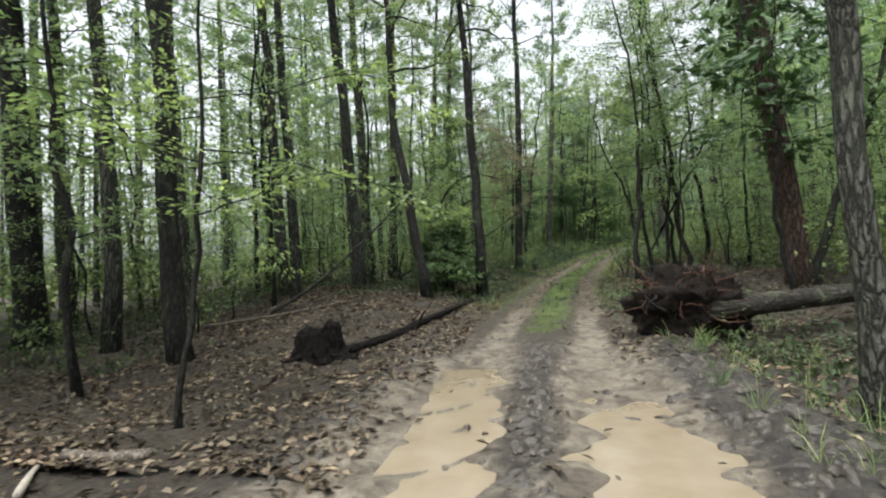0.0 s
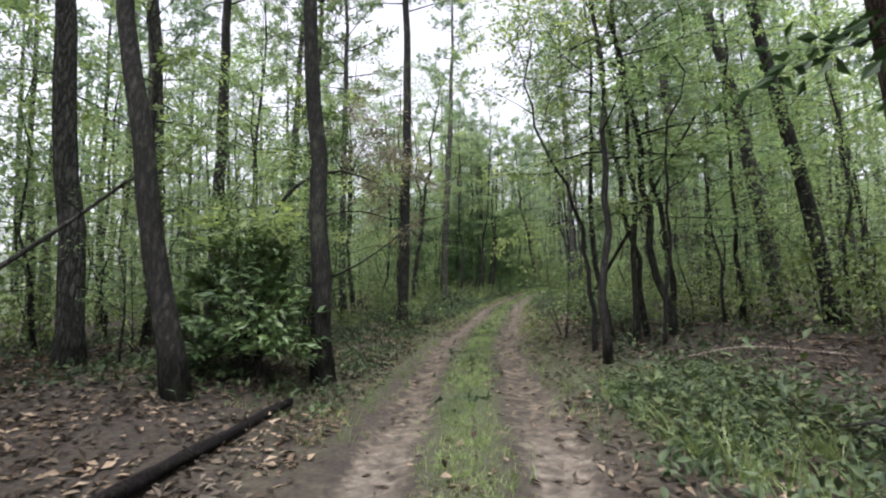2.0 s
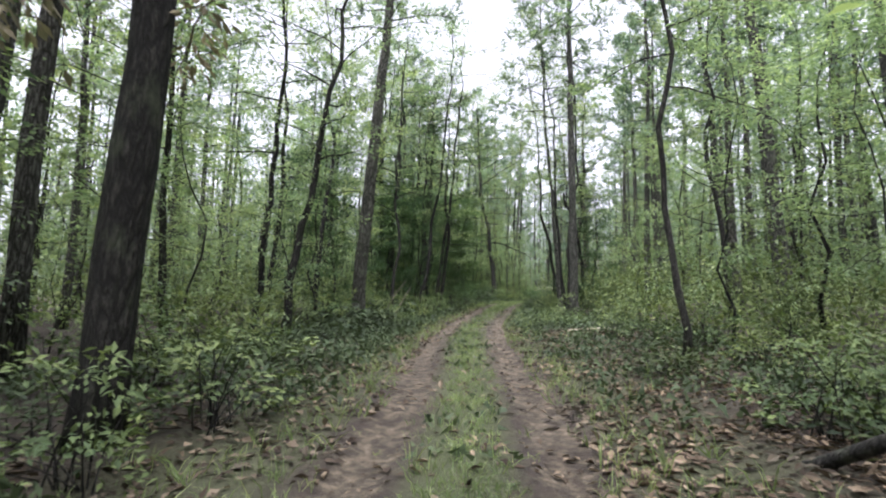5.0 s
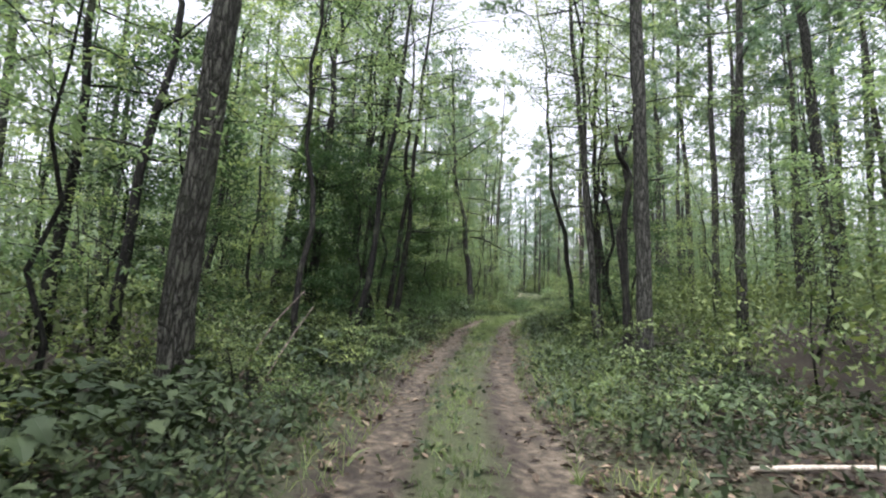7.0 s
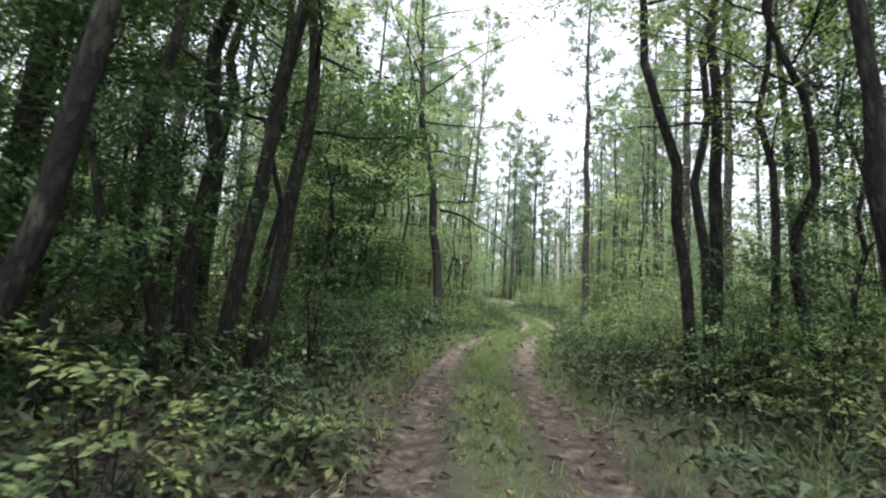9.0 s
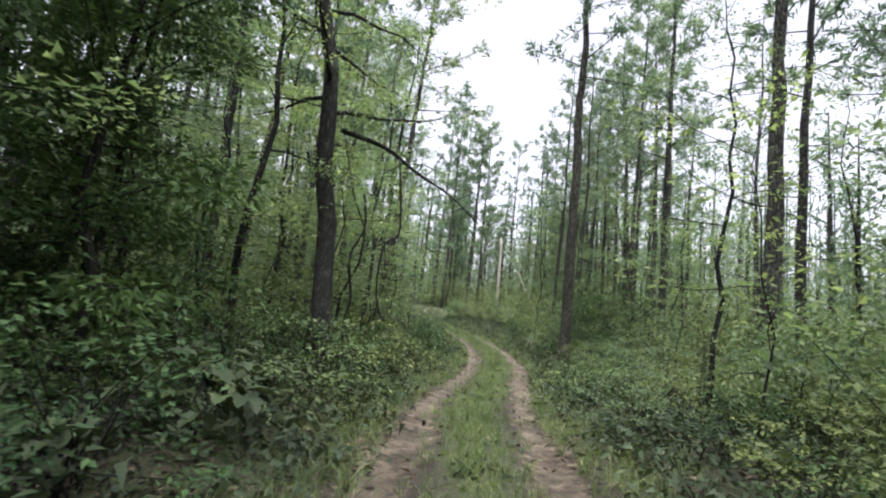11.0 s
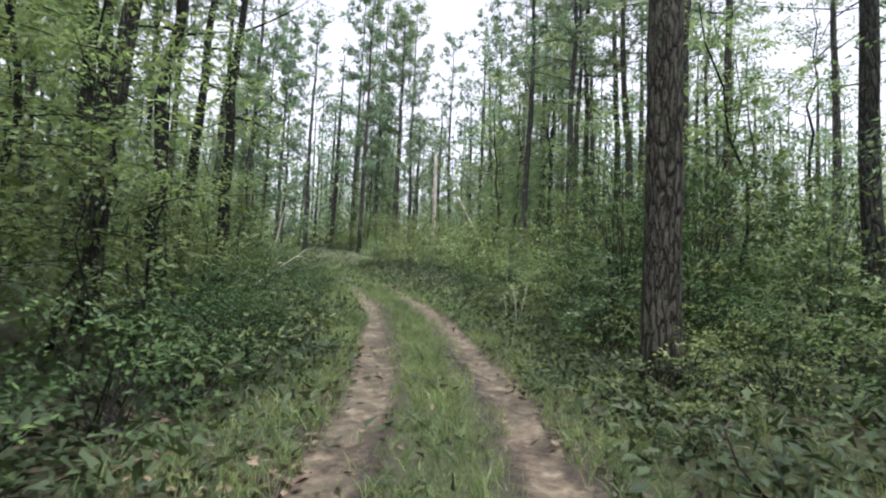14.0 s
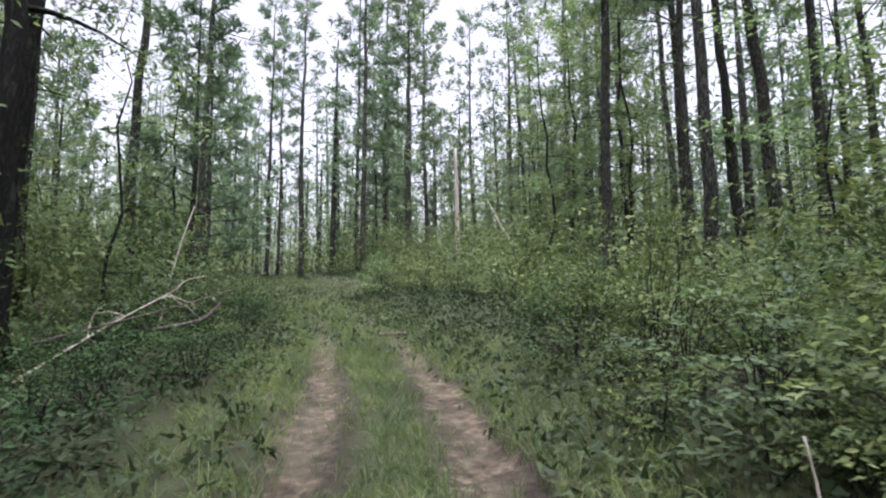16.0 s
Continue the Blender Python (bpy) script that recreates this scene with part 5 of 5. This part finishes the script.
def far_woods():
    rng = np.random.default_rng(5)
    wood, broad, fir = Shape(), Shape(), Shape()
    spots = []
    for side in (-1, 1):
        for s0, s1, n in ((-25, 35, 90), (35, 70, 70), (70, 122, 110)):
            spots += [(*spot(rng.uniform(s0, s1), side * (18 + 55 * rng.random() ** 1.4)), s0) for _ in range(n)]
    spots += [(*spot(rng.uniform(116, 180), rng.uniform(-60, 60)), 118) for _ in range(230)]
    zs = height([a for a, b, c in spots], [b for a, b, c in spots])
    for (x, y, s0), z in zip(spots, zs):
        if abs(along(x, y)[1][0]) < (16 if s0 < 118 else 3):
            continue
        pine_here = rng.random() < (0.3 if s0 < 35 else 0.4 if s0 < 70 else 0.72)
        low_crown = s0 >= 70 and rng.random() < 0.65
        h = (rng.uniform(10, 18) if low_crown else rng.uniform(19, 25)) if pine_here else rng.uniform(8, 17)
        lean = rng.normal(0, 0.02, 2) if pine_here else rng.normal(0, 0.05, 2)
        path = np.array([(x + lean[0] * h * u, y + lean[1] * h * u, z - 0.3 + h * u) for u in (0, 0.35, 0.7, 1)])
        r = rng.uniform(0.11, 0.2)
        wood.tube(path, (r * 1.2, r, r * 0.7, r * 0.2), 5, cap=False)
        m = 30 if pine_here else 22
        f = rng.uniform((0.1 if low_crown else 0.38) if pine_here else 0.1, 1.0, m)
        a = rng.uniform(0, 6.28, m)
        reach = (2.6 * (1.25 - f) + 0.3) * rng.uniform(0.3, 1, m) if pine_here else 3.0 * np.sin(np.pi * np.clip(f, 0.15, 0.95)) ** 0.5 * rng.uniform(0.2, 1, m)
        c = np.column_stack([x + lean[0] * h * f + reach * np.cos(a), y + lean[1] * h * f + reach * np.sin(a), z + f * h])
        if s0 >= 35:
            b = np.column_stack([x + rng.normal(0, 1.6, 9), y + rng.normal(0, 1.6, 9), z + rng.uniform(1.0, 7.0, 9)])
            broad.darts(*clumped(rng, b, np.tile([0.75, 0.75, 0.35], (9, 1)), 16, 0.34, 0.6, 0.7))
        if pine_here:
            fir.darts(*clumped(rng, c, np.tile([0.45, 0.45, 0.3], (m, 1)), 12, 0.50, 0.32))
        else:
            broad.darts(*clumped(rng, c, np.tile([0.75, 0.75, 0.3], (m, 1)), 15, 0.34, 0.6, 0.8))
    # every far trunk takes the lighter pine bark, its grey standing in for haze
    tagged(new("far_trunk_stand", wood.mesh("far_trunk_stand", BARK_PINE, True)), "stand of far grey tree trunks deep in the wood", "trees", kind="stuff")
    tagged(new("far_broadleaf_canopy", broad.mesh("far_broadleaf_canopy", LEAF_OAK)), "far green canopy of broadleaf trees", "trees", kind="stuff")
    tagged(new("far_pine_canopy", fir.mesh("far_pine_canopy", NEEDLE)), "far grey-green canopy of pine trees", "trees", kind="stuff")


def undergrowth():
    rng = np.random.default_rng(6)
    low = Shape()
    x, y = [], []
    for side in (-1, 1):
        for s0, s1, n, near in ((-10, 35, 560, 9 if side < 0 else 6.5), (35, 70, 620, 5.0), (70, 125, 1000, 4.6)):
            for _ in range(n):
                a, b = spot(rng.uniform(s0, s1), side * (near + 42 * rng.random() ** 1.5))
                x.append(a), y.append(b)
    for _ in range(560):
        a, b = spot(rng.uniform(104, 160), rng.normal(0, 18))
        x.append(a), y.append(b)
    x, y = np.array(x), np.array(y)
    side = np.abs(along(x, y)[1])
    free = side > np.where(y > 126, -1.0, np.where(y > 112, 1.3, 3.5))
    x, y = x[free], y[free]
    tall = rng.uniform(0.2, 1.6, len(x)) ** 1.2 * np.where(y > 72, 1.5, 1.0)
    c = np.column_stack([x, y, height(x, y) + tall])
    size = np.column_stack([0.55 + 0 * x, 0.55 + 0 * x, 0.3 + 0.15 * tall])
    near = np.abs(along(x, y)[1]) < 14
    near &= y < 112
    low.darts(*clumped(rng, c[near], size[near] * 0.9, 90, 0.125, 0.6, 0.7))
    low.darts(*clumped(rng, c[~near], size[~near], 28, 0.28, 0.6, 0.7))
    tagged(new("undergrowth", low.mesh("undergrowth", LEAF_SHRUB)), "dense green undergrowth deep among the trees", "undergrowth", kind="stuff")


def far_belt():
    """The edge of sight: tall mixed trees so far off that only soft masses of foliage remain."""
    rng = np.random.default_rng(15)
    wood, fir = Shape(), Shape()
    spots = [(*spot(rng.uniform(150, 228), rng.uniform(-75, 75)), 0.75) for _ in range(330)]
    for side, n in ((-1, 190), (1, 150)):
        spots += [(*spot(rng.uniform(-15, 130), side * rng.uniform(48, 78)), 0.6) for _ in range(n)]
    zs = height([a for a, b, c in spots], [b for a, b, c in spots])
    for (x, y, size), z in zip(spots, zs):
        h = rng.uniform(12, 25)
        r = rng.uniform(0.11, 0.2)
        wood.tube([(x, y, z - 0.3), (x + rng.normal(0, 0.4), y, z + h)], (r, r * 0.4), 4, cap=False)
        m = 18
        f = rng.uniform(0.02, 1.0, m)
        a = rng.uniform(0, 6.28, m)
        reach = (3.2 * (1.15 - f) + 0.3) * rng.uniform(0.2, 1, m)
        c = np.column_stack([x + reach * np.cos(a), y + reach * np.sin(a), z + f * h])
        fir.darts(*clumped(rng, c, np.tile([0.9, 0.9, 0.5], (m, 1)), 7, size, 0.42))
    # lighter pine bark again, to pale the farthest trunks as haze would
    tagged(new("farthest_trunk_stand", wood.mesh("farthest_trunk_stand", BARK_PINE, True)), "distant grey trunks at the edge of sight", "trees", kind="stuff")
    tagged(new("farthest_canopy", fir.mesh("farthest_canopy", NEEDLE)), "distant soft grey-green wall of trees", "trees", kind="stuff")


far_woods()
far_belt()
undergrowth()

# ---- what covers the floor: fallen leaves and grass ----
def leaf_litter():
    rng = np.random.default_rng(8)
    sh = Shape()
    zones = ((-2, 24, -8.5, -1.5, 30000), (8, 30, 1.2, 7, 14000), (0, 10, 2.6, 8, 5000), (24, 54, -3.6, -1.0, 8000), (26, 44, 1.1, 6.5, 14000), (-2, 26, -14, -8, 7000),
             (44, 80, 1.0, 3.5, 5000), (54, 80, -3.2, -1.0, 6000), (26, 54, -1.1, 1.1, 1500), (54, 80, -1.1, 1.1, 600), (1, 12, -1.9, 1.6, 260), (12, 26, -1.1, 1.1, 450), (16, 34, 7, 14, 4000))
    s = np.concatenate([rng.uniform(a, b, n) for a, b, c, d, n in zones])
    l = np.concatenate([rng.uniform(c, d, n) for a, b, c, d, n in zones])
    heap = np.sin(1.9 * s + 1.2 * np.sin(1.3 * l)) * np.sin(2.3 * l + 1.7 * np.sin(0.9 * s)) > -0.35
    keep = heap | (rng.random(len(s)) < 0.45)
    s, l = s[keep], l[keep]
    x, y = spot(s, l)
    z = height(x, y)
    m = len(x)
    tilt = rng.standard_normal((m, 3)) * [0.35, 0.35, 0.1] + UP
    d = rng.standard_normal((m, 3)) * [1, 1, 0.22]
    ln = rng.uniform(0.06, 0.15, m)
    sh.cards(np.column_stack([x, y, z + rng.uniform(0.004, 0.03, m)]), d, unit(tilt), ln, ln * rng.uniform(0.35, 0.6, m), 0.25)
    tagged(new("leaf_litter", sh.mesh("leaf_litter", LITTER)), "scattered dry brown fallen leaves on the floor", "leaves", kind="stuff")


def grass():
    rng = np.random.default_rng(9)
    sh = Shape()

    def tuft(s, l, tall, each):
        x, y = spot(s, l)
        z = height(x, y)
        p = np.repeat(np.column_stack([x, y, z - 0.01]), each, 0)
        m = len(p)
        p[:, :2] += rng.normal(0, 0.035, (m, 2))
        h = np.repeat(tall, each) * rng.uniform(0.45, 1.15, m)
        d = unit(np.column_stack([rng.normal(0, 0.45, m), rng.normal(0, 0.45, m), np.ones(m)]))
        side = unit(np.cross(d, rng.standard_normal((m, 3))))
        w = (0.006 + 0.012 * h)[:, None]
        knee = p + d * (h * 0.55)[:, None]
        tip = knee + unit(d * [1.9, 1.9, 0.55]) * (h * 0.5)[:, None]
        v = np.stack([p - side * w / 2, p + side * w / 2, knee + side * w * 0.4, knee - side * w * 0.4, tip], 1).reshape(-1, 3)
        k = np.arange(m)[:, None] * 5
        sh.add(v, k + [3, 2, 4], k + [0, 1, 2, 3])

    n = 4400
    s = rng.uniform(12, 104, n)
    dense = 0.7 + 0.3 * (np.sin(s * 0.7) * 0.5 + 0.5) * (np.sin(s * 0.23 + 1) * 0.4 + 0.6)
    thin = np.where((s > 24) & (s < 50), 0.8, 1.0) * np.where(s > 88, 1.3, 1.0) * np.clip((s - 9) / 4, 0.15, 1)
    ok = rng.random(n) < dense * thin
    s = s[ok]
    tuft(s, rng.normal(0, 0.22 + 0.10 * ease(52, 60, s), len(s)), rng.uniform(0.06, 0.22, len(s)) * (1 + 0.5 * ease(52, 62, s)), 6)
    for side in (-1, 1):
        n = 4200
        s = rng.uniform(14, 104, n)
        l = side * (1.04 + np.abs(rng.normal(0, 0.6, n)))
        ok = rng.random(n) < np.where(s < 52, 0.35, 1.0) * np.where((s > 14) & (s < 24), 0.6, 1)
        tuft(s[ok], l[ok], rng.uniform(0.08, 0.38, ok.sum()), 6)
    s = rng.uniform(89, 130, 3200)
    tuft(s, rng.uniform(-2.4, 2.4, 3200), rng.uniform(0.15, 0.5, 3200), 4)
    s = rng.uniform(50, 92, 2600)
    tuft(s, rng.normal(0, 0.24, 2600), rng.uniform(0.08, 0.2, 2600), 7)
    s = rng.uniform(71, 90, 1500)
    tuft(s, rng.uniform(1.15, 2.9, 1500), rng.uniform(0.12, 0.36, 1500), 5)
    s = rng.uniform(54, 90, 1300)
    tuft(s, rng.uniform(-2.2, -1.15, 1300), rng.uniform(0.12, 0.34, 1300), 5)
    s = rng.uniform(15, 27, 420)
    tuft(s, rng.uniform(-5.5, -1.4, 420), rng.uniform(0.06, 0.2, 420), 7)
    s = rng.uniform(10.5, 27, 900)
    tuft(s, rng.normal(0, 0.2, 900), rng.uniform(0.05, 0.16, 900), 7)
    s = rng.uniform(40, 50, 260)
    tuft(s, rng.uniform(1.5, 3.2, 260), rng.uniform(0.25, 0.55, 260), 9)
    s = rng.uniform(12, 17, 170)
    tuft(s, rng.uniform(1.9, 3.4, 170), rng.uniform(0.25, 0.5, 170), 9)
    s = rng.uniform(1.5, 11, 130)
    tuft(s, rng.uniform(2.0, 4.2, 130), rng.uniform(0.2, 0.5, 130), 9)
    tagged(new("grass", sh.mesh("grass", GRASS)), "tufts of green grass along the track and its middle", "grass", kind="stuff")



def ground_cover():
    """Small creeping plants, one leaf over another, on verges and between the shrubs."""
    rng = np.random.default_rng(10)
    sh = Shape()
    zones = ((15, 26, -6.5, -1.9, 380, 0.12), (12, 17, 1.8, 4.2, 130, 0.2), (17, 28, 2.6, 7, 110, 0.2), (28, 40, 1.7, 6, 330, 0.2), (28, 54, -6, -1.6, 1300, 0.22), (40, 66, 1.4, 6, 950, 0.22), (54, 80, -5, -1.3, 900, 0.2),
             (66, 104, 1.2, 5.5, 1250, 0.2), (80, 104, -5, -1.4, 600, 0.2), (90, 135, -6, 6, 1100, 0.3), (1, 12, 3, 7, 130, 0.15), (2, 34, -15, -7.5, 700, 0.25), (16, 80, -0.4, 0.4, 100, 0.05))
    for a, b, c, d, n, tall in zones:
        x, y = spot(rng.uniform(a, b, n), rng.uniform(c, d, n))
        h = tall * rng.uniform(0.25, 1.2, n)
        p, way, up, ln, w = clumped(rng, np.column_stack([x, y, height(x, y) + h]), np.column_stack([0.14 + 0.3 * tall + 0 * h, 0.14 + 0.3 * tall + 0 * h, 0.3 * h]), 15, 0.105, 0.4, 0.9)
        p[:, 2] = np.maximum(p[:, 2], height(p[:, 0], p[:, 1]) + 0.01)
        (sh.cards if b < 30 else sh.darts)(p, way, up, ln * 1.1, w * 1.25)
    tagged(new("ground_cover", sh.mesh("ground_cover", LEAF_FERN)), "small green creeping plants covering the verges", "plants", kind="stuff")


def mud_clods():
    """Wet churned lumps of dark mud between and beside the ruts of the dip."""
    rng = np.random.default_rng(11)
    m, nt, out = shader("churned_mud")
    n = noise_at(nt, coords(nt), 14.0, 5.0, 0.7)
    c = ramp(nt, n, [(0.3, (0.012, 0.010, 0.008)), (0.55, (0.034, 0.028, 0.021)), (0.8, (0.110, 0.090, 0.066))])
    surface(nt, out, c, 0.55, bump_of(nt, n, 0.8, 0.03), 0.4)
    sh = Shape()
    turn = np.linspace(0, 2 * np.pi, 6, endpoint=False)
    zones = ((2.5, 9.5, 0.0, 0.13, 420), (0, 8, 2.1, 0.28, 520), (0, 9, -1.95, 0.12, 160), (-1, 6, 2.8, 0.5, 300), (0, 12, 0.8, 0.5, 30), (0, 12, -0.8, 0.4, 25))
    for a, b, mid, dev, count in zones:
        s, l = rng.uniform(a, b, count), rng.normal(mid, dev, count)
        x, y = spot(s, l)
        z = height(x, y)
        for px, py, pz in zip(x, y, z):
            r = 0.015 + 0.06 * rng.random() ** 2.4
            e = rng.uniform(0.7, 1.6)
            t = rng.uniform(0, 3.14)
            rows = []
            for k, hh in ((1.25, -0.1), (0.8, 0.5)):
                q = r * k * (1 + 0.28 * rng.standard_normal(6))
                u, w = q * np.cos(turn) * e, q * np.sin(turn) / e
                rows.append(np.column_stack([px + u * math.cos(t) - w * math.sin(t), py + u * math.sin(t) + w * math.cos(t), pz + r * hh * rng.uniform(0.6, 1.2, 6) - 0.008]))
            v = np.vstack(rows + [[(px, py, pz + r * 0.7)]])
            i = np.arange(6)
            j = (i + 1) % 6
            sh.add(v, np.column_stack([6 + i, 6 + j, np.full(6, 12)]), np.vstack([np.column_stack([g + i, g + j, g + 6 + j, g + 6 + i]) for g in (0,)]))
    tagged(new("mud_lumps", sh.mesh("mud_lumps", m, True)), "churned lumps of wet dark mud round the ruts", "mud", kind="stuff")


leaf_litter()
grass()
ground_cover()
mud_clods()
